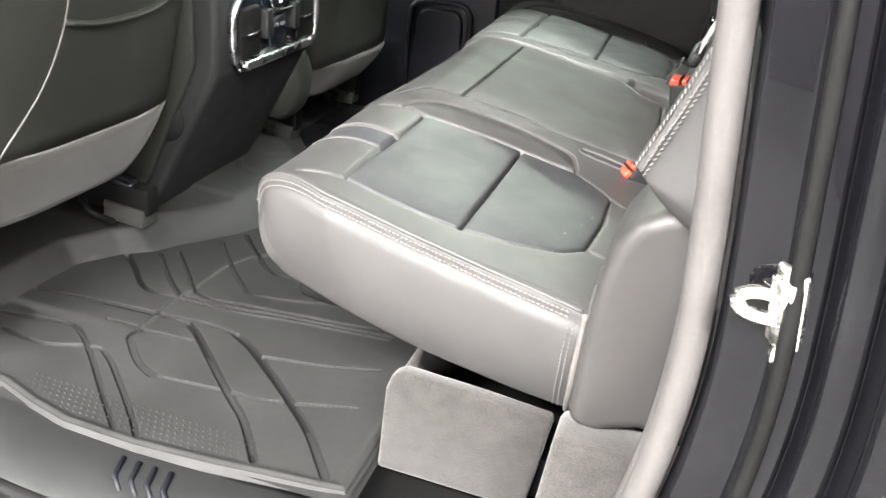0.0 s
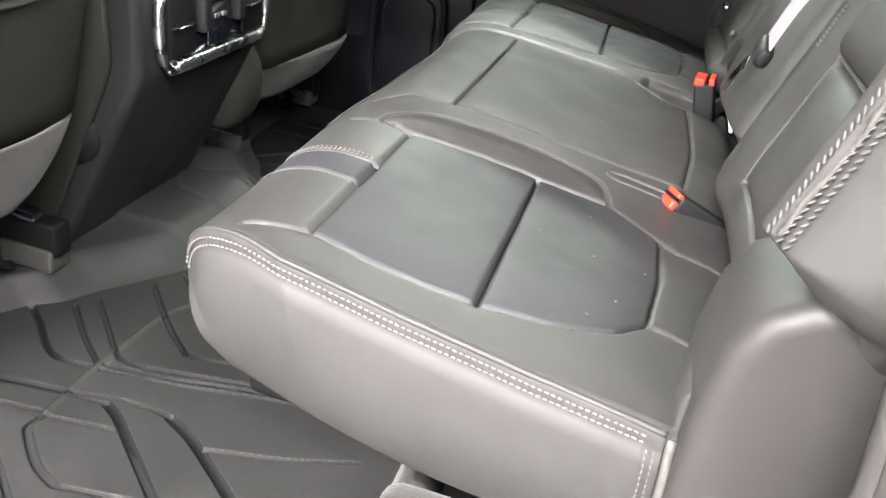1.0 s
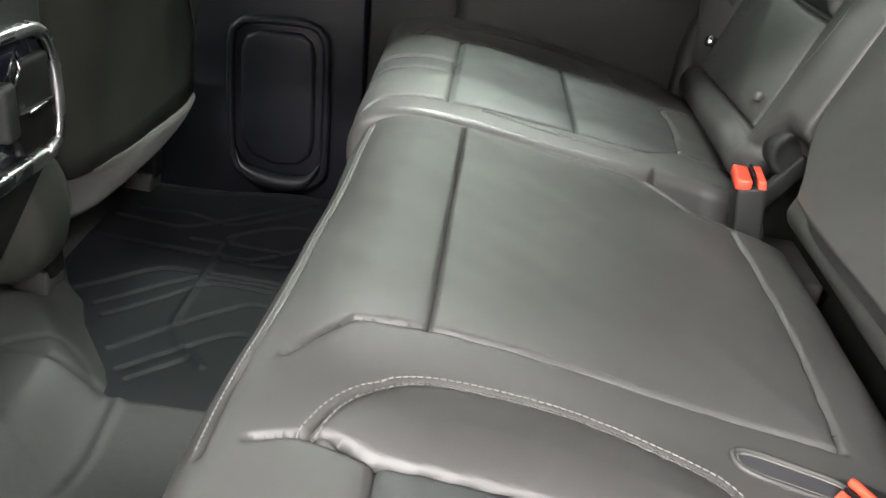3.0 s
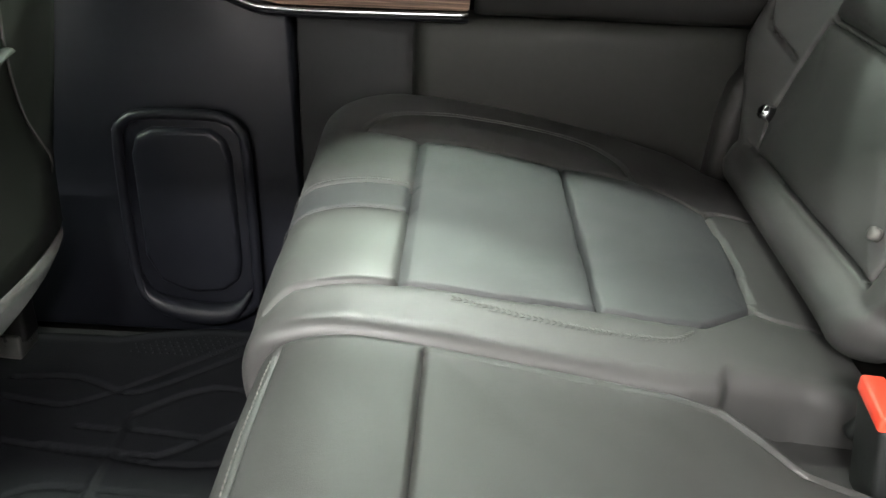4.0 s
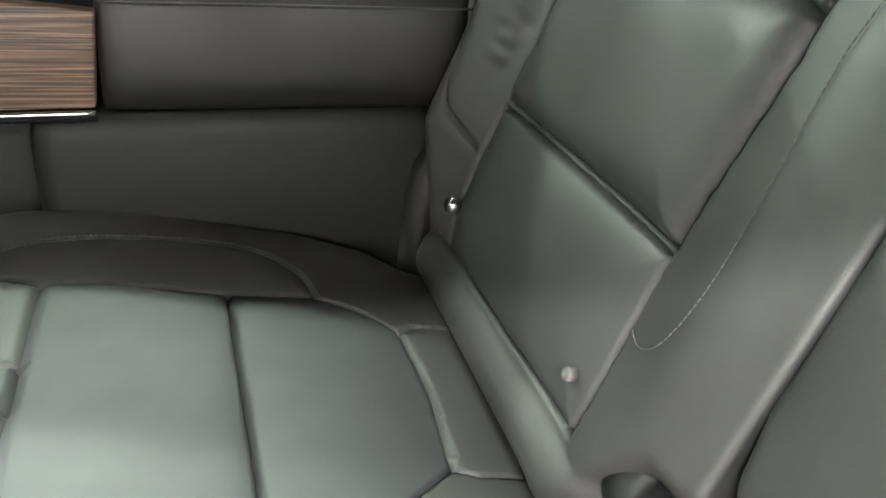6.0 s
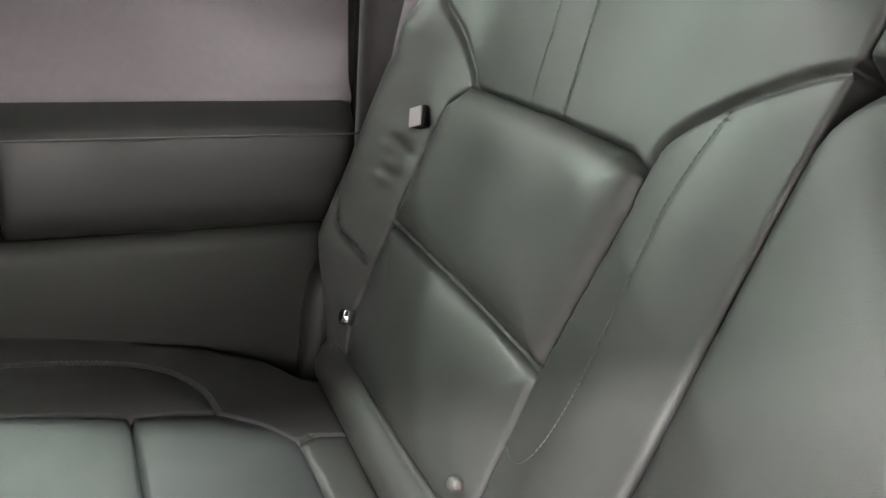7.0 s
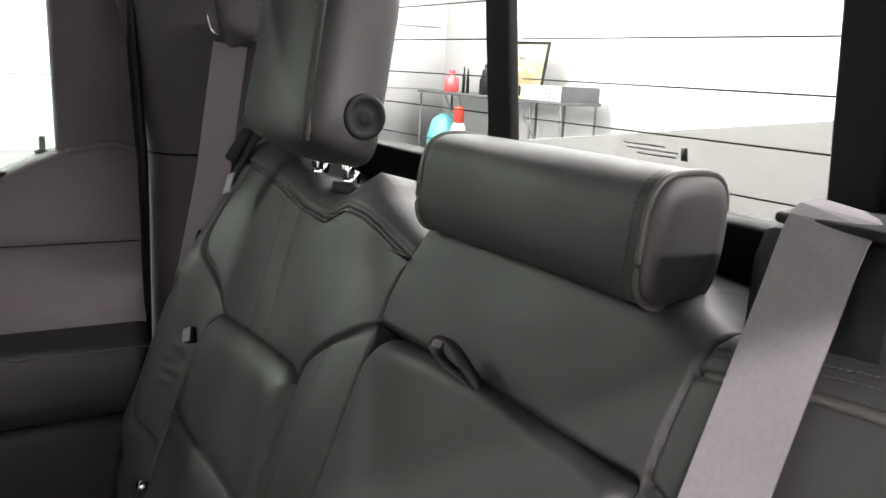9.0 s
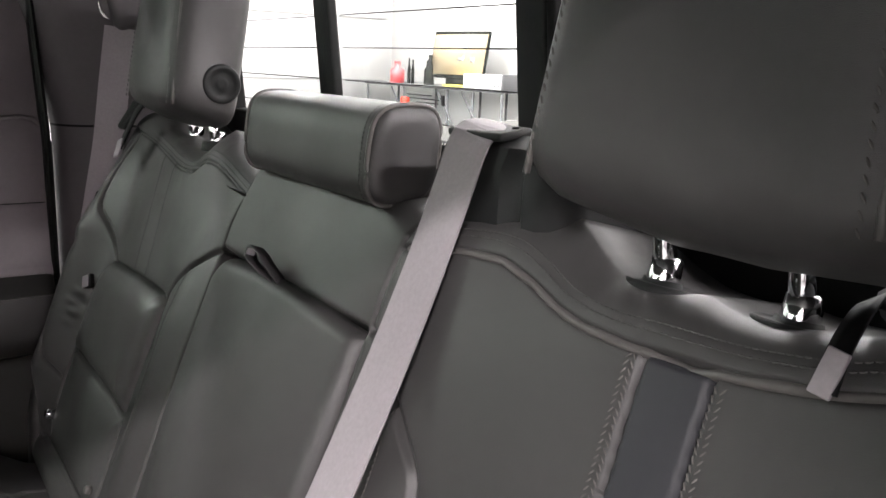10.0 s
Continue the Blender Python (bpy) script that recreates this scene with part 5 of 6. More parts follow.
        part("rail_latch", rbox(0.05, 0.03, 0.05, 0.008, pose(-0.545, yc + sy, 0.178, 8, 14, 6)), PIANO, th)
        part("rail_bolt", lathe([(0.009, 0.0), (0.009, 0.006), (0.006, 0.008)], pose(-0.515, yc + sy + 0.006, 0.155), 6), RAIL, th)
        part("rail_leg", rbox(0.03, 0.03, 0.06, 0.005, pose(-0.56, yc + sy, 0.125)), BLACK, th)
        part("recliner", lathe([(0.04, -0.012), (0.042, 0.0), (0.038, 0.012)], Matrix.Translation((-0.49, yc + sy * 1.25, 0.30)) @ Euler((radians(90), 0, 0)).to_matrix().to_4x4(), 20), BLACK, th)
        part("wiring", tube(smooth_line([(-0.60, yc + sy * 0.8, 0.20), (-0.55, yc + sy * 0.6, 0.17), (-0.53, yc + sy * 0.75, 0.14), (-0.56, yc + sy * 0.9, 0.12)], 0.01), 0.006, 6), BLACK, th)
    return th


front_seat(-0.495, 1, "black leather driver's seat back with grey velour foot", ((-0.705, -0.302), ([-0.70, -0.30], [0.372, 0.364]), ([-0.70, -0.40, -0.31, -0.30], [0.272, 0.268, 0.285, 0.33])), (-0.17, 0.215), 0.366)
seat_far = front_seat(0.435, -1, "black leather passenger's seat back with grey velour foot", ((0.135, 0.625), ([0.13, 0.19, 0.40, 0.65], [0.285, 0.300, 0.302, 0.292]), ([0.13, 0.19, 0.36, 0.65], [0.215, 0.222, 0.226, 0.226])), (-0.17, 0.17), 0.296)
part("side_shield", lathe([(0.040, -0.030), (0.072, -0.026), (0.086, -0.010), (0.086, 0.012), (0.074, 0.024), (0.030, 0.028)], pose(-0.475, 0.150, 0.290, 90, 0, 0) @ Matrix.Diagonal((0.75, 1.0, 1.6, 1)), 30), FRONT_VINYL, seat_far, "rounded black side shield")

# ---- centre console, seen from behind ----
th = thing("centre_console", "black centre console with rear air vents in a chrome bezel", "console")
CX = [(-0.95, 0.10), (-0.95, 0.60), (-0.50, 0.62), (-0.410, 0.60), (-0.384, 0.56), (-0.386, 0.395), (-0.392, 0.378), (-0.520, 0.130), (-0.535, 0.10)]
part("body", prism(CX, 0.345, "y", -0.232, 0.014, 4), PLASTIC, th)
part("side_cover", prism([(-0.93, 0.12), (-0.93, 0.58), (-0.50, 0.60), (-0.425, 0.57), (-0.422, 0.41), (-0.428, 0.39), (-0.545, 0.13)], 0.012, "y", -0.242, 0.005), FRONT_VINYL, th)
# bezel: rounded ring on the rear face
def ring(yz, x, step=0.006):
    return smooth_line([(x, y, z) for y, z in yz], step, True)


BZ = [(-0.150, 0.392), (-0.176, 0.398), (-0.190, 0.415), (-0.196, 0.450), (-0.192, 0.485), (-0.170, 0.510), (-0.130, 0.517), (0.04, 0.517), (0.085, 0.510), (0.102, 0.485), (0.106, 0.450), (0.102, 0.412), (0.085, 0.398), (0.06, 0.393)]
bz = smooth_line([(-0.378, y, z) for y, z in BZ], 0.005, True)
part("chrome_bezel", sweep(bz, [(-0.006, -0.005), (0.006, -0.005), (0.006, 0.003), (0.003, 0.006), (-0.003, 0.006), (-0.006, 0.003)], (1, 0, 0), True), SATIN, th, "satin chrome bezel")
part("bezel_foot", rbox(0.012, 0.23, 0.016, 0.004, pose(-0.376, -0.045, 0.396)), SATIN, th, "broad satin chrome foot of the bezel")
part("vent_panel", prism([(y * 0.97 - 0.001, 0.455 + (z - 0.455) * 0.94) for y, z in BZ], 0.006, "x", -0.386, 0.001), PIANO, th, "piano black vent panel")
for yv, yf in ((-0.142, -0.093), (0.060, 0.008)):
    vent = part("air_vent", rbox(0.012, 0.066, 0.086, 0.006, pose(-0.3795, yv, 0.449)), BLACK, th, "black air vent")
    for i in (1,):
        part("vane", rbox(0.006, 0.058, 0.003, 0.001, pose(-0.374, yv, 0.426 + 0.022 * i, 0, 20, 0)), BLACK, vent)
    part("vent_tab", rbox(0.006, 0.030, 0.004, 0.0015, pose(-0.370, yv - 0.004, 0.448)), CHROME, vent, "chrome vent tab")
    part("vent_flap", rbox(0.018, 0.024, 0.050, 0.005, pose(-0.374, yf, 0.457, 0, 0, 8), 4), PLASTIC, th)
part("socket_panel", rbox(0.006, 0.064, 0.06, 0.003, pose(-0.378, -0.043, 0.436)), PIANO, th)
for i in range(2):
    part("usb_port", rbox(0.004, 0.012, 0.006, 0.001, pose(-0.3735, -0.056 + 0.022 * i, 0.448)), SATIN, th)
sw = part("switch_pod", prism([(-0.075, 0.478), (-0.085, 0.506), (0.03, 0.506), (0.02, 0.478)], 0.010, "x", -0.380, 0.003), PIANO, th, "piano black heated seat switches")
part("switch_rim", tube(smooth_line([(-0.369, -0.085, 0.506), (-0.369, -0.075, 0.478), (-0.369, 0.02, 0.478), (-0.369, 0.03, 0.506)], 0.01), 0.0018, 6), CHROME, sw)
for i in range(2):
    part("switch_mark", rbox(0.002, 0.008, 0.010, 0.0005, pose(-0.3692, -0.05 + 0.045 * i, 0.492)), LED_OFF, sw)

# ---- far door ----
th = thing("far_door", "closed far rear door with dark trim, wood inlay and armrest", "car door", "", SUB)
Y0 = 0.765
# added black backing that stops light through the gaps between the panels
part("door_backing", rbox(1.10, 0.02, 0.86, 0.004, pose(-0.135, 0.845, 0.45)), BLACK, th)
# lower panels: front part with a moulded pod, recess, and pocket
LOWP = [(-0.66, 0.04), (-0.66, 0.56), (-0.30, 0.56), (-0.187, 0.515), (-0.181, 0.30), (-0.17, 0.04)]
part("front_lower_panel", prism(LOWP, 0.06, "y", Y0 + 0.012, 0.006), PLASTIC_BLUE, th)
part("recess_panel", prism([(-0.176, 0.04), (-0.182, 0.30), (-0.182, 0.53), (0.02, 0.53), (0.02, 0.04)], 0.05, "y", Y0 + 0.030, 0.004), PLASTIC, th)
PK = [(-0.030, 0, 0.04), (-0.034, 0, 0.30), (-0.036, 0, 0.518), (0.20, 0, 0.5205), (0.396, 0, 0.5235)]
part("pocket_panel", prism([(x, z) for x, _, z in PK] + [(0.396, 0.04)], 0.07, "y", Y0 - 0.004, 0.024, 6), FRONT_VINYL, th)
POD = [(x - 0.002, z) for x, z in [(-0.408, 0.15), (-0.408, 0.335), (-0.398, 0.368), (-0.370, 0.382), (-0.275, 0.384), (-0.250, 0.368), (-0.242, 0.335), (-0.240, 0.15), (-0.246, 0.112), (-0.275, 0.088), (-0.330, 0.082), (-0.385, 0.100)]]
pod = part("moulded_pod", prism(POD, 0.022, "y", Y0 - 0.010, 0.009, 4), PLASTIC_BLUE, th, "smooth black rounded door pod")
pr = smooth_line([(x, Y0 - 0.010, z) for x, z in POD], 0.01, True)
part("pod_rim", sweep(pr, circle(0.0075, 8), (0, 1, 0), True), PLASTIC_BLUE, pod)
inn = [(-0.326 + (x + 0.326) * 0.78, 0.250 + (z - 0.236) * 0.80) for x, z in POD]
part("pod_cover", prism(inn, 0.018, "y", Y0 - 0.020, 0.0085, 5), PLASTIC_BLUE, pod)
lip = smooth_line([(-0.402, Y0 - 0.014, 0.150), (-0.385, Y0 - 0.018, 0.112), (-0.330, Y0 - 0.020, 0.096), (-0.275, Y0 - 0.018, 0.101), (-0.248, Y0 - 0.014, 0.135)], 0.01)
V, F = [], []
for i, p in enumerate(lip):
    r = 0.004 + 0.012 * math.sin(math.pi * i / (len(lip) - 1)) ** 0.6
    V += [(p[0], p[1] + r * math.cos(q), p[2] + r * math.sin(q)) for q in np.linspace(0, 2 * math.pi, 13)[:-1]]
F = [(i * 12 + q, i * 12 + (q + 1) % 12, (i + 1) * 12 + (q + 1) % 12, (i + 1) * 12 + q) for i in range(len(lip) - 1) for q in range(12)]
part("pod_lip", mesh_of("pod_lip", V, F), PLASTIC_BLUE, pod)
# armrest, padded upper panel and sill, drawn along the door
SEC2 = [(Y0 + 0.03, 0.527), (Y0 + 0.0, 0.524), (Y0 - 0.012, 0.532), (Y0 - 0.014, 0.560), (Y0 - 0.010, 0.600), (Y0 - 0.004, 0.625), (Y0 - 0.0005, 0.632), (Y0 + 0.004, 0.638), (Y0 + 0.020, 0.655), (Y0 + 0.045, 0.668), (Y0 + 0.06, 0.672)]
V, F, k = [], [], len(SEC2)
xs = np.concatenate([[0.036, 0.038, 0.044], np.linspace(0.06, 0.386, 30), [0.394, 0.397]])
for i, x in enumerate(xs):
    tuck = 0.012 if i in (0, len(xs) - 1) else 0.004 if i in (1, len(xs) - 2) else 0
    V += [(x, y + tuck, z) for y, z in SEC2]
for i in range(len(xs) - 1):
    F += [(i * k + q, i * k + q + 1, (i + 1) * k + q + 1, (i + 1) * k + q) for q in range(k - 1)]
part("armrest", mesh_of("armrest", V, F), ARM_VINYL, th)
part("armrest_stitching", tube([(x, Y0 - 0.006, 0.6275) for x in np.linspace(0.04, 0.41, 40)], 0.0013, 5), THREAD_DARK, th)
# upper panel with a soft hollow, and the window sill rising to the rear
xs, fs = np.linspace(-0.70, 0.397, 90), np.linspace(0, 1, 40)
sill = lambda x: float(np.interp(x, [-0.7, 0.0, 0.10, 0.162, 0.234, 0.282, 0.33, 0.367, 0.39, 0.415], [0.816, 0.818, 0.822, 0.840, 0.882, 0.902, 0.913, 0.918, 0.912, 0.88]))
P = np.zeros((len(xs), len(fs) + 4, 3))
for i, x in enumerate(xs):
    for j, f in enumerate(fs):
        z = 0.650 + (sill(x) - 0.650) * f
        y = 0.800 + 0.035 * f + 0.010 * bell(z, 0.75, 0.03) * (1 if x < 0.28 else max(0, 1 - (x - 0.28) / 0.05)) - 0.012 * bell(z, 0.66, 0.012)
        y -= 0.004 * (z > 0.776)
        P[i, j] = (x, y, z)
    for q, (dy, dz) in enumerate([(0.006, 0.004), (0.016, 0.007), (0.04, 0.008), (0.07, 0.004)]):
        P[i, len(fs) + q] = (x, P[i, len(fs) - 1, 1] + dy, sill(x) + dz)
n, m, _ = P.shape
part("upper_panel", mesh_of("upper_panel", P.reshape(-1, 3), [(i * m + j, i * m + j + 1, (i + 1) * m + j + 1, (i + 1) * m + j) for i in range(n - 1) for j in range(m - 1)]), DOOR_TRIM, th)
part("upper_stitching", tube([(x, 0.7957 + 0.035 * 0.127 / (sill(x) - 0.65), 0.777) for x in np.linspace(-0.4, 0.394, 60)], 0.0010, 5), BLACK, th)
part("sill_lip", tube([(x, 0.836, sill(x) + 0.002) for x in np.linspace(0.30, 0.405, 14)], 0.005, 8), TRIM_GREY, th)
part("door_edge", prism([(0.397, 0.05), (0.397, 0.90), (0.372, 1.33), (0.382, 1.33), (0.408, 0.90), (0.408, 0.05)], 0.06, "y", 0.80, 0.006), BLACK, th)
lk = part("lock_button", lathe([(0.011, 0.0), (0.011, 0.003), (0.0045, 0.005), (0.0045, 0.022), (0.003, 0.024)], Matrix.Translation((0.272, 0.865, sill(0.272) + 0.006)), 14), PLASTIC, th, "small lock button")
# inlay and its bright strip
part("wood_inlay", prism([(-0.42, 0.60), (-0.33, 0.585), (-0.262, 0.548), (-0.225, 0.532), (-0.19, 0.5265), (0.030, 0.529), (0.038, 0.62), (-0.42, 0.66)], 0.02, "y", Y0 - 0.012, 0.003), WOOD, th, "open-pore brown wood inlay")
strip = smooth_line([(-0.42, Y0 - 0.014, 0.592), (-0.33, Y0 - 0.014, 0.577), (-0.275, Y0 - 0.014, 0.548), (-0.235, Y0 - 0.014, 0.529), (-0.19, Y0 - 0.014, 0.5225), (-0.05, Y0 - 0.014, 0.524), (0.030, Y0 - 0.014, 0.5255)], 0.01)
part("bright_strip", sweep(strip, [(-0.003, -0.0028), (0.003, -0.0028), (0.003, 0.0028), (-0.003, 0.0028)], (0, 1, 0)), CHROME, th, "thin chrome strip")
part("strip_shoulder", sweep(strip + np.array((0, 0.010, -0.006)), circle(0.005, 8, 0.006), (0, 1, 0)), PLASTIC_BLUE, th)
gl = part("window_glass", rbox(1.05, 0.004, 0.52, 0.0, pose(-0.20, 0.862, 1.10, -6, 0, 0)), GLASS, th, "green tinted window glass")
part("window_frame", prism([(0.290, 0.86), (0.280, 1.33), (0.40, 1.33), (0.40, 0.86)], 0.030, "y", 0.838, 0.006), DOOR_TRIM, th)

# ---- far rear pillar trim with the shoulder belt ----
th = thing("rear_pillar_trim", "dark grey plastic pillar trim with belt slot", "pillar trim", "", SUB)
def pillar(z0, z1, inset):
    V, F = [], []
    sec = smooth_line([(0.418, 0.862, 0), (0.424, 0.835, 0), (0.440, 0.812, 0), (0.468, 0.798, 0), (0.51, 0.790, 0), (0.56, 0.782, 0), (0.62, 0.770, 0), (0.72, 0.74, 0)], 0.012)
    zs = np.linspace(z0, z1, 24)
    for z in zs:
        lean = 0.28 * max(0, z - 0.9) ** 1.2
        V += [(x - lean * (1 if x < 0.6 else 0.6), y + inset - 0.05 * max(0, z - 0.9), z) for x, y, _ in sec]
    k = len(sec)
    for i in range(len(zs) - 1):
        F += [(i * k + q, i * k + q + 1, (i + 1) * k + q + 1, (i + 1) * k + q) for q in range(k - 1)]
    return mesh_of("pillar", V, F)


part("lower_cover", pillar(0.30, 0.9045, 0.0), PILLAR_GREY, th)
part("joint", pillar(0.89, 0.92, 0.004), BLACK, th, "dark joint")
part("upper_cover", pillar(0.9085, 1.34, -0.0015), PILLAR_GREY, th)
part("slot_cover", rbox(0.085, 0.03, 0.17, 0.02, pose(0.535, 0.772, 1.155, 0, -14, -8), 5), PILLAR_GREY, th)
part("slot_rim", tube(smooth_line([(0.480, 0.785, 1.25), (0.475, 0.785, 1.15), (0.487, 0.785, 1.09), (0.515, 0.782, 1.065), (0.555, 0.775, 1.062)], 0.01), 0.007, 8), PILLAR_GREY, th)
part("guide_bolt", tube(smooth_line([(0.487, 0.779, 1.125), (0.494, 0.779, 1.095), (0.510, 0.779, 1.082)], 0.006), 0.005, 8), CHROME, th)


def webbing(pts, side, width, thick=0.0014):
    """A flat strap through points; side gives the way across it."""
    p = smooth_line(pts, 0.012)
    sd = np.array(side, float)
    V, F = [], []
    for i in range(len(p)):
        d = p[min(i + 1, len(p) - 1)] - p[max(i - 1, 0)]
        d /= np.linalg.norm(d)
        s = sd - d * (sd @ d)
        s /= np.linalg.norm(s)
        u = np.cross(s, d)
        for a, b in ((-0.5, -1), (-0.46, -1.3), (0.46, -1.3), (0.5, -1), (0.5, 1), (0.46, 1.3), (-0.46, 1.3), (-0.5, 1)):
            V.append(p[i] + s * a * width + u * b * thick / 2)
    for i in range(len(p) - 1):
        F += [(i * 8 + q, i * 8 + (q + 1) % 8, (i + 1) * 8 + (q + 1) % 8, (i + 1) * 8 + q) for q in range(8)]
    F += [tuple(range(8))[::-1], tuple((len(p) - 1) * 8 + q for q in range(8))]
    return mesh_of("webbing", V, F, False)


bt = thing("shoulder_belt", "grey webbing shoulder belt hanging at the far pillar", "seat belt")
part("webbing", webbing([(0.520, 0.768, 1.072), (0.505, 0.762, 0.98), (0.490, 0.758, 0.88), (0.472, 0.757, 0.79), (0.455, 0.757, 0.70), (0.440, 0.757, 0.56)], (1, -0.25, 0), 0.049), BELT, bt)
part("belt_stop", rbox(0.018, 0.012, 0.022, 0.004, pose(0.470, 0.744, 0.79, 0, 20, 0)), BLACK, bt)
part("tongue", rbox(0.012, 0.03, 0.055, 0.005, pose(0.520, 0.72, 0.930, 0, 35, 10)), PLASTIC, bt, "black belt tongue")

# ---- middle belt with its housing on the backrest ----
th = thing("belt_housing", "black plastic belt outlet on top of the backrest", "belt guide")
HS = [(0.545, 0.880), (0.547, 0.955), (0.554, 0.971), (0.575, 0.979), (0.66, 0.975), (0.68, 0.90)]
rows = []
for y, sink in ((-0.160, 0.010), (-0.163, 0.003), (-0.172, 0.0), (-0.225, 0.0), (-0.250, 0.0), (-0.258, 0.005), (-0.270, 0.006), (-0.278, 0.0), (-0.292, 0.001), (-0.304, 0.005), (-0.311, 0.012), (-0.315, 0.024), (-0.316, 0.045)):
    top = -0.003 * max(0, (-0.26 - y) / 0.05) - (0.9 * sink if y < -0.285 or y > -0.165 else 0)
    rows.append([(x + (sink if x < 0.56 else 0), y, z + (top if z > 0.94 else 0)) for x, z in HS])
V = [p for r in rows for p in r]
k = len(HS)
F = [(i * k + q, i * k + (q + 1) % k, (i + 1) * k + (q + 1) % k, (i + 1) * k + q) for i in range(len(rows) - 1) for q in range(k)]
ob = part("housing", mesh_of("housing", V, F + [tuple(range(k))[::-1], tuple((len(rows) - 1) * k + q for q in range(k))]), PLASTIC, th)
md = ob.modifiers.new("edge", "BEVEL")
md.width, md.segments, md.limit_method, md.angle_limit = 0.004, 3, "ANGLE", radians(28)
part("outlet_lip", rbox(0.034, 0.070, 0.007, 0.003, pose(0.568, -0.206, 0.9795, 0, -8, 0)), PLASTIC, th)
for dy in (-0.026, 0.030):
    part("lip_rivet", lathe([(0.003, 0.0), (0.003, 0.0012), (0.002, 0.0018)], pose(0.574, -0.206 + dy, 0.9835), 8), BLACK, th)

bt = thing("middle_belt", "grey webbing middle seat belt crossing the backrest", "seat belt")
part("webbing", webbing([(0.585, -0.205, 0.984), (0.562, -0.206, 0.984), (0.548, -0.207, 0.972), back(-0.207, 0.575, 0.010), back(-0.207, 0.50, 0.011), back(-0.212, 0.42, 0.019), back(-0.222, 0.33, 0.034), back(-0.230, 0.25, 0.048), back(-0.228, 0.19, 0.054), back(-0.223, 0.150, 0.053)], (0, 1, 0.12), 0.050), BELT, bt)
tg = part("tongue", rbox(0.016, 0.050, 0.022, 0.007, Matrix.Translation(back(-0.222, 0.140, 0.052)) @ Euler((radians(12), radians(20), 0)).to_matrix().to_4x4(), 4), PLASTIC, bt, "black belt tongue")
part("tongue_plate", rbox(0.003, 0.022, 0.040, 0.001, Matrix.Translation(back(-0.246, 0.112, 0.066)) @ Euler((radians(40), radians(20), 0)).to_matrix().to_4x4()), CHROME, tg)


def buckle(m, label, k=1.0):
    b = thing("belt_buckle", label, "belt buckle", "rear belt buckles")
    part("case", rbox(0.024 * k, 0.040 * k, 0.085, 0.004, m @ pose(0, 0, -0.0425), 3), PLASTIC, b)
    part("release_button", rbox(0.013 * k, 0.038 * k, 0.010 * k, 0.0025, m @ pose(-0.006 * k, 0, 0.003, 0, 10, 0), 3), RED, b, "orange-red release button")
    part("slot_frame", rbox(0.007 * k, 0.038 * k, 0.009 * k, 0.002, m @ pose(0.0085 * k, 0, 0.002), 3), RED, b, "orange-red tongue guide")
    part("slot", rbox(0.003, 0.030 * k, 0.014 * k, 0.001, m @ pose(0.0030 * k, 0, 0.003)), BLACK, b)
    return b


buckle(pose(0.322, 0.208, 0.411, 0, -10, -6), "black buckle with orange-red button standing by the far seat", 1.25)
buckle(pose(0.289, -0.252, 0.382, -12, -62, 30), "black buckle with orange-red button lying in the cushion slot", 0.85)
# pocket for the lying buckle
pk = thing("buckle_pocket", "stitched oval leather pocket in the bench cushion", "seat pocket")
def slot_line(half, wide, lift):
    """A rounded slot along the cushion, as a ring of points."""
    out = []
    for t in np.linspace(0, 2 * math.pi, 41)[:-1]:
        ca, sa = math.cos(t), math.sin(t)
        u = math.copysign(abs(ca) ** 0.45, ca) * half
        out.append(cov60.at(0.258 + u, -0.234 + wide * math.copysign(abs(sa) ** 0.75, sa) - 0.1 * u, lift))
    return out


part("pocket_rim", tube(slot_line(0.042, 0.0125, 0.0012), 0.0022, 6, True), LEATHER, pk)
part("rim_seam", tube(slot_line(0.039, 0.0090, 0.0014), 0.0009, 6, True), THREAD_MID, pk)
ov2 = slot_line(0.0385, 0.0085, 0.0010)
part("pocket_floor", mesh_of("pocket_floor", ov2, [tuple(range(len(ov2)))]), BAND, pk)

# ---- rear window ----
th = thing("rear_window", "three-part tinted rear window with heating wires and a sliding pane", "window", "", SUB)
WN = lambda y, h: np.array((0.664 - 0.10 * h, y, 0.955 + 0.995 * h))
def wbox(y0, y1, h0, h1, t, mat, name, off=0.0, parent=None):
    c = (WN(y0, h0) + WN(y1, h1)) / 2 + np.array((0.995, 0, 0.10)) * off
    m = Matrix.Translation(c) @ Euler((0, math.atan2(-0.10, 0.995), 0)).to_matrix().to_4x4()
    return part(name, rbox(t, abs(y1 - y0), abs(h1 - h0), min(0.004, t * 0.3), m), mat, parent or th)


for a, b in ((-0.62, -0.17), (-0.17, 0.26), (0.26, 0.62)):
    g = wbox(a, b, -0.03, 0.40, 0.004, CLEAR_GLASS, "pane", 0.012)
    g.visible_shadow = False
wbox(0.238, 0.281, -0.04, 0.42, 0.014, PLASTIC, "slider_post")
wbox(-0.172, -0.132, -0.04, 0.42, 0.014, PLASTIC, "slider_post")
wbox(-0.184, -0.1725, -0.04, 0.42, 0.010, BLACK, "slider_post")
wbox(-0.66, 0.66, -0.09, -0.005, 0.022, BLACK, "lower_frame")
wbox(-0.66, 0.66, 0.34, 0.44, 0.022, BLACK, "upper_frame")
wbox(-0.70, -0.60, -0.05, 0.42, 0.022, PLASTIC, "side_frame")
wbox(0.60, 0.70, -0.05, 0.42, 0.022, PLASTIC, "side_frame")
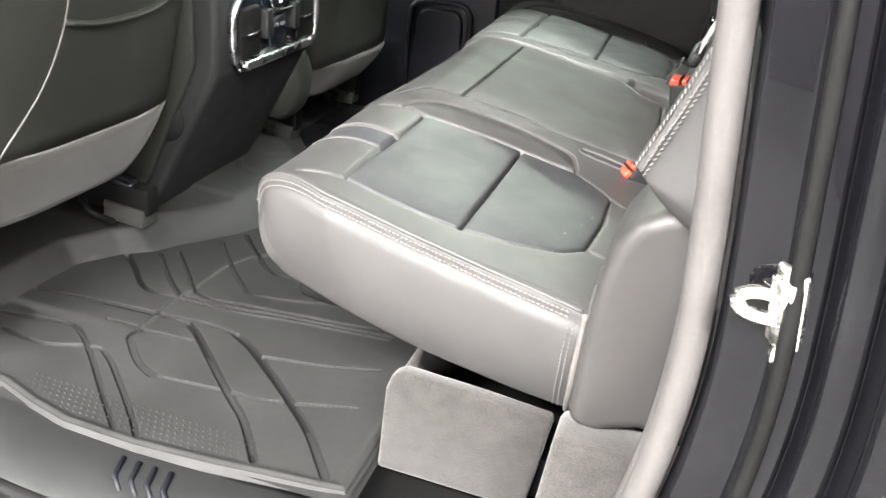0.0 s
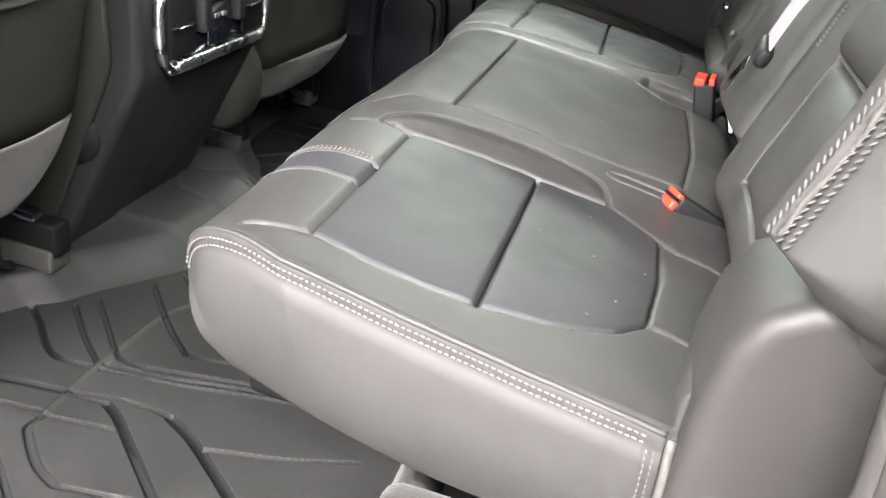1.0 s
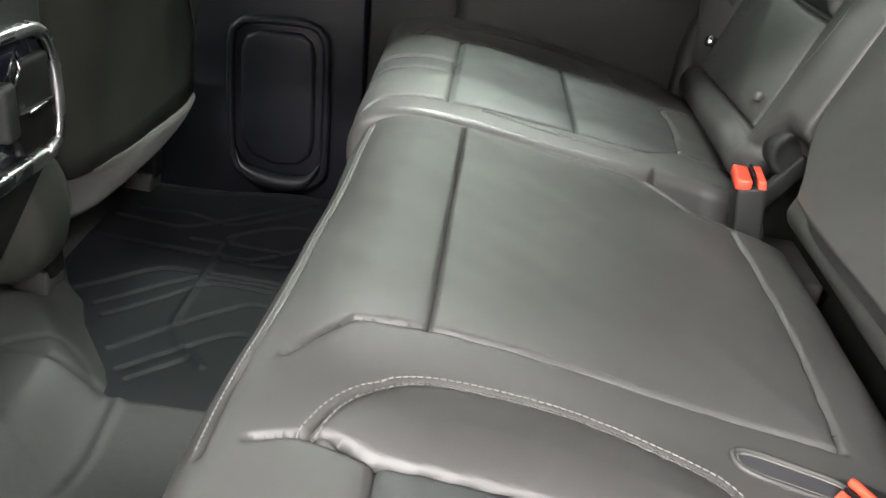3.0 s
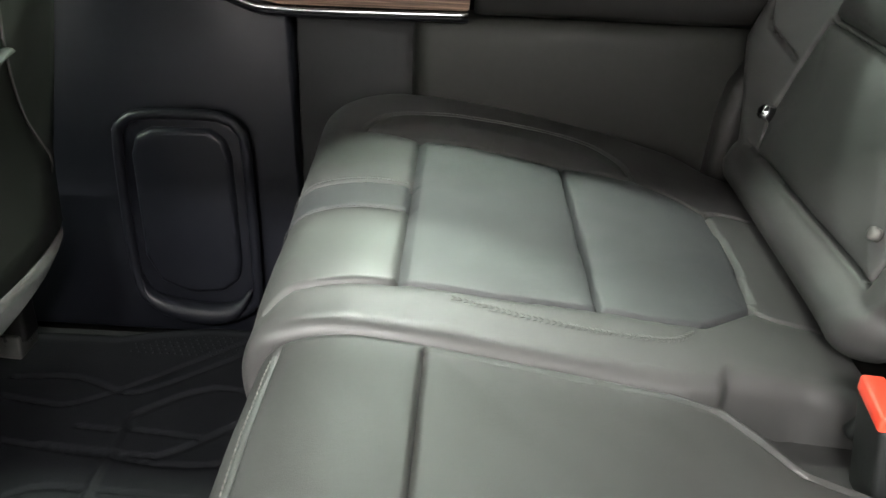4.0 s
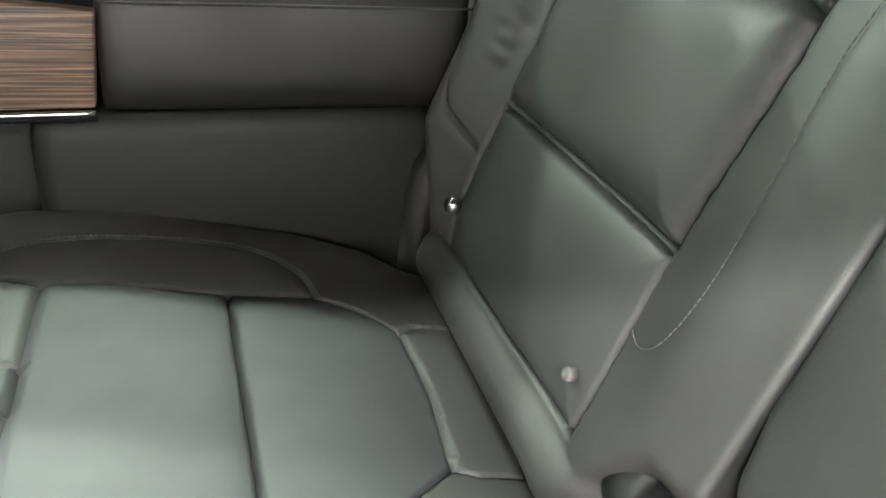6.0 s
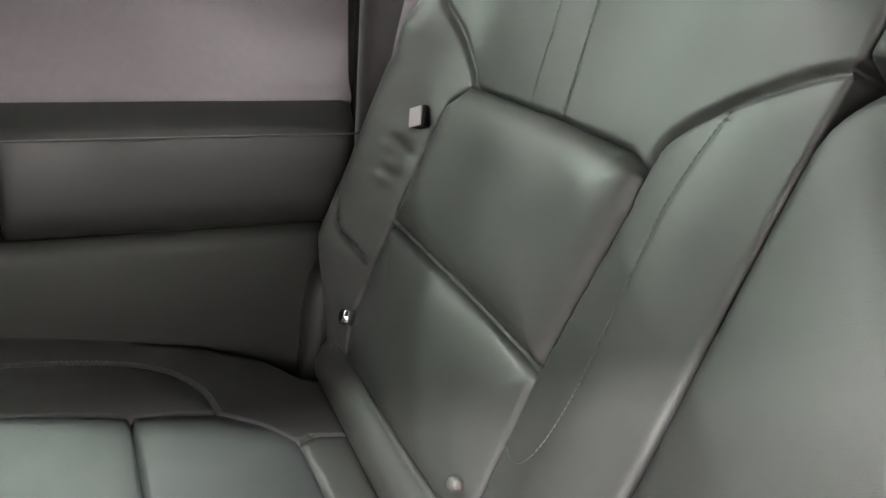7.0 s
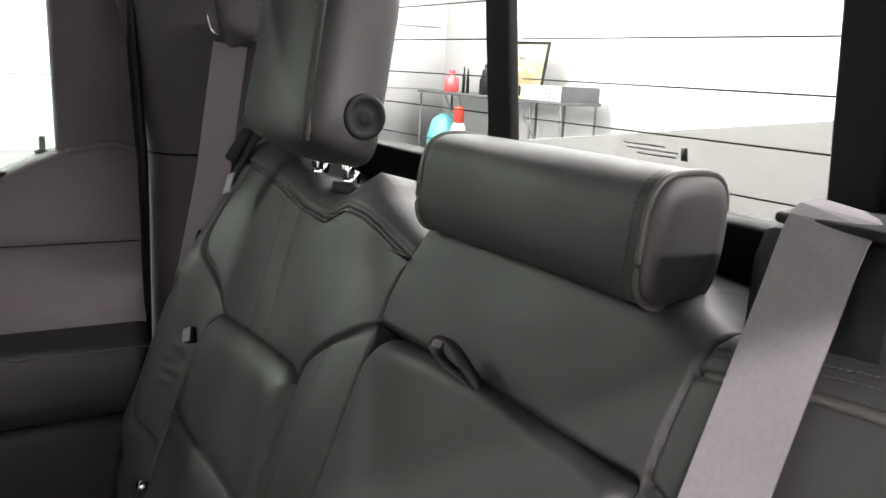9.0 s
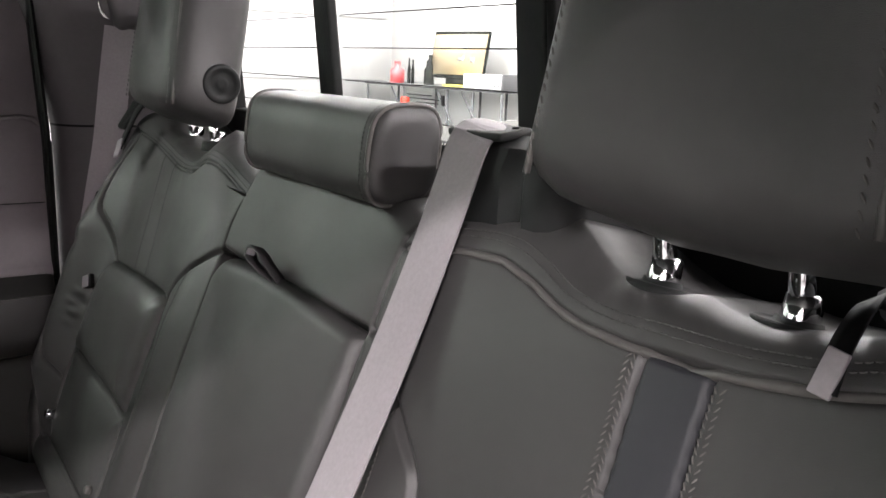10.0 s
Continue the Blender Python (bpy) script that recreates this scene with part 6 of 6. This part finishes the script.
for i in range(8):
    h = 0.012 + 0.040 * i
    for a, b in ((-0.60, -0.186), (-0.130, 0.236), (0.283, 0.60)):
        part("heating_wire", tube([WN(a, h) + np.array((0.009, 0, 0)), WN(b, h) + np.array((0.009, 0, 0))], 0.0007, 4), BLACK, th)
TILT = Euler((0, math.atan2(-0.10, 0.995), 0)).to_matrix().to_4x4()
lab = part("glass_label", rbox(0.0006, 0.007, 0.011, 0.0, Matrix.Translation(WN(0.008, 0.038) + np.array((0.006, 0, 0))) @ TILT), STEEL, th, "small printed glass label")
for i, (w_, o_) in enumerate(((0.045, 0.040), (0.06, 0.045), (0.05, 0.055))):
    part("print_bar", rbox(0.0006, w_, 0.0012, 0.0, Matrix.Translation(WN(o_, 0.034 + 0.004 * i) + np.array((0.006, 0, 0))) @ TILT), STEEL, lab)
part("parcel_shelf", rbox(0.14, 1.5, 0.04, 0.01, pose(0.735, 0.0, 0.885)), BLACK, th)

# ---- far end of the workshop ----
th = thing("work_table", "grey steel folding work table against the white wall", "table")
TX, TY0, TY1, TZ = 5.62, 6.32, 9.30, 0.80
part("table_top", rbox(0.54, TY1 - TY0, 0.034, 0.006, pose(TX + 0.27, (TY0 + TY1) / 2, TZ - 0.017)), STEEL, th)
part("end_upright", rbox(0.50, 0.03, 0.16, 0.005, pose(TX + 0.26, TY0 + 0.015, TZ + 0.08)), STEEL, th)
for yy in (TY0 + 0.03, TY0 + 0.55, TY0 + 1.05, TY0 + 2.0, TY1 - 0.05):
    for xx in (TX + 0.03, TX + 0.50):
        part("leg", tube([(xx, yy, GZ), (xx, yy, TZ - 0.04)], 0.016, 8), STEEL, th)
for yy in (TY0 + 0.75, TY0 + 1.25, TY0 + 2.3):
    part("brace", tube([(TX + 0.02, yy, TZ - 0.05), (TX + 0.02, yy - 0.62, TZ - 0.75)], 0.014, 6), STEEL, th)
th = thing("monitor", "flat monitor with a tan page on a low stand", "monitor")
md_ = pose(TX + 0.22, 7.43, TZ, 0, 0, 8)
part("screen_case", rbox(0.035, 0.92, 0.54, 0.01, md_ @ pose(0, 0, 0.355, 0, 10, 0)), BLACK, th)
part("page", rbox(0.004, 0.88, 0.46, 0.0, md_ @ pose(-0.020, 0, 0.36, 0, 10, 0)), PAPER, th)
for yy, zz, w_ in ((0.10, 0.45, 0.10), (0.06, 0.31, 0.11), (0.25, 0.30, 0.07)):
    part("print_block", rbox(0.004, w_, 0.05, 0.0, md_ @ pose(-0.024 + 0.18 * (zz - 0.36), -yy, zz, 0, 10, 0)), SATIN, th)
part("stand", rbox(0.10, 0.40, 0.10, 0.01, md_ @ pose(0.02, 0, 0.05)), BLACK, th)
for i, (yy, h_, r_, mm) in enumerate(((8.62, 0.24, 0.09, PINK), (8.42, 0.28, 0.020, BLACK), (8.25, 0.26, 0.020, BLACK), (7.98, 0.26, 0.05, BLACK), (7.86, 0.32, 0.05, PLASTIC))):
    b = thing("bottle", "small dark bottle on the work table" if mm is not PINK else "small red container on the work table", "bottle", "bottles on the table")
    at_ = Matrix.Translation((TX + 0.10 + 0.05 * (i % 2), yy, TZ))
    part("body", lathe([(r_, 0.0), (r_, h_ * 0.65), (r_ * 0.5, h_ * 0.8), (r_ * 0.4, h_)], at_, 14), mm, b)
    part("cap", lathe([(r_ * 0.45, h_), (r_ * 0.45, h_ + 0.03)], at_, 12), PLASTIC if mm is not PINK else PINK, b)
b = thing("white_box", "white perforated carton on the work table", "carton")
part("carton", rbox(0.30, 0.70, 0.15, 0.006, pose(TX + 0.2, 6.74, TZ + 0.075)), WHITE, b)
for i in range(4):
    for j in range(3):
        part("vent_hole", rbox(0.004, 0.03, 0.022, 0.002, pose(TX + 0.048, 6.44 + 0.07 * i, TZ + 0.035 + 0.04 * j)), STEEL, b)
b = thing("yellow_pad", "yellow pad lying on the work table", "notepad")
part("sheets", rbox(0.16, 0.34, 0.02, 0.004, pose(TX + 0.08, 7.26, TZ + 0.011)), YELLOW, b)
b = thing("canister", "teal canister standing under the work table", "canister")
part("body", lathe([(0.20, 0.0), (0.22, 0.9), (0.16, 1.12), (0.06, 1.20)], Matrix.Translation((TX + 0.1, 8.75, GZ)), 18), TEAL, b)
b = thing("spray_can", "white can with an orange top under the table", "spray can")
part("body", lathe([(0.09, 0.0), (0.09, 1.06), (0.06, 1.12)], Matrix.Translation((TX + 0.02, 8.28, GZ)), 14), WHITE, b)
part("cap", lathe([(0.06, 1.12), (0.06, 1.30), (0.05, 1.32)], Matrix.Translation((TX + 0.02, 8.28, GZ)), 12), RED, b)
# thin strips added on the far wall, which itself is plain
for i in range(6):
    j = part("wall_line", rbox(12.0, 0.012, 0.016, 0.0, pose(0.1, RY1 - 0.004, -0.02 + 0.82 * (i - 0) - 0.0)), PANELWHITE, None, "thin grey horizontal strip added on the far wall")
    tagged(j, category="wall joint", kind=SUB)
# depth is guessed; the sloping top is shaped to fit the camera's view
bd = part("sloped_panel", prism([(4.8, GZ), (4.8, 0.53), (3.37, 0.715), (2.55, 0.823), (1.70, 0.935), (0.9, 1.02), (0.9, GZ)], 0.05, "x", 3.40, 0.006), PANELGREY, None, "pale grey panel behind the car, sloped to fit the camera's view")
tagged(bd, category="partition", kind=SUB)
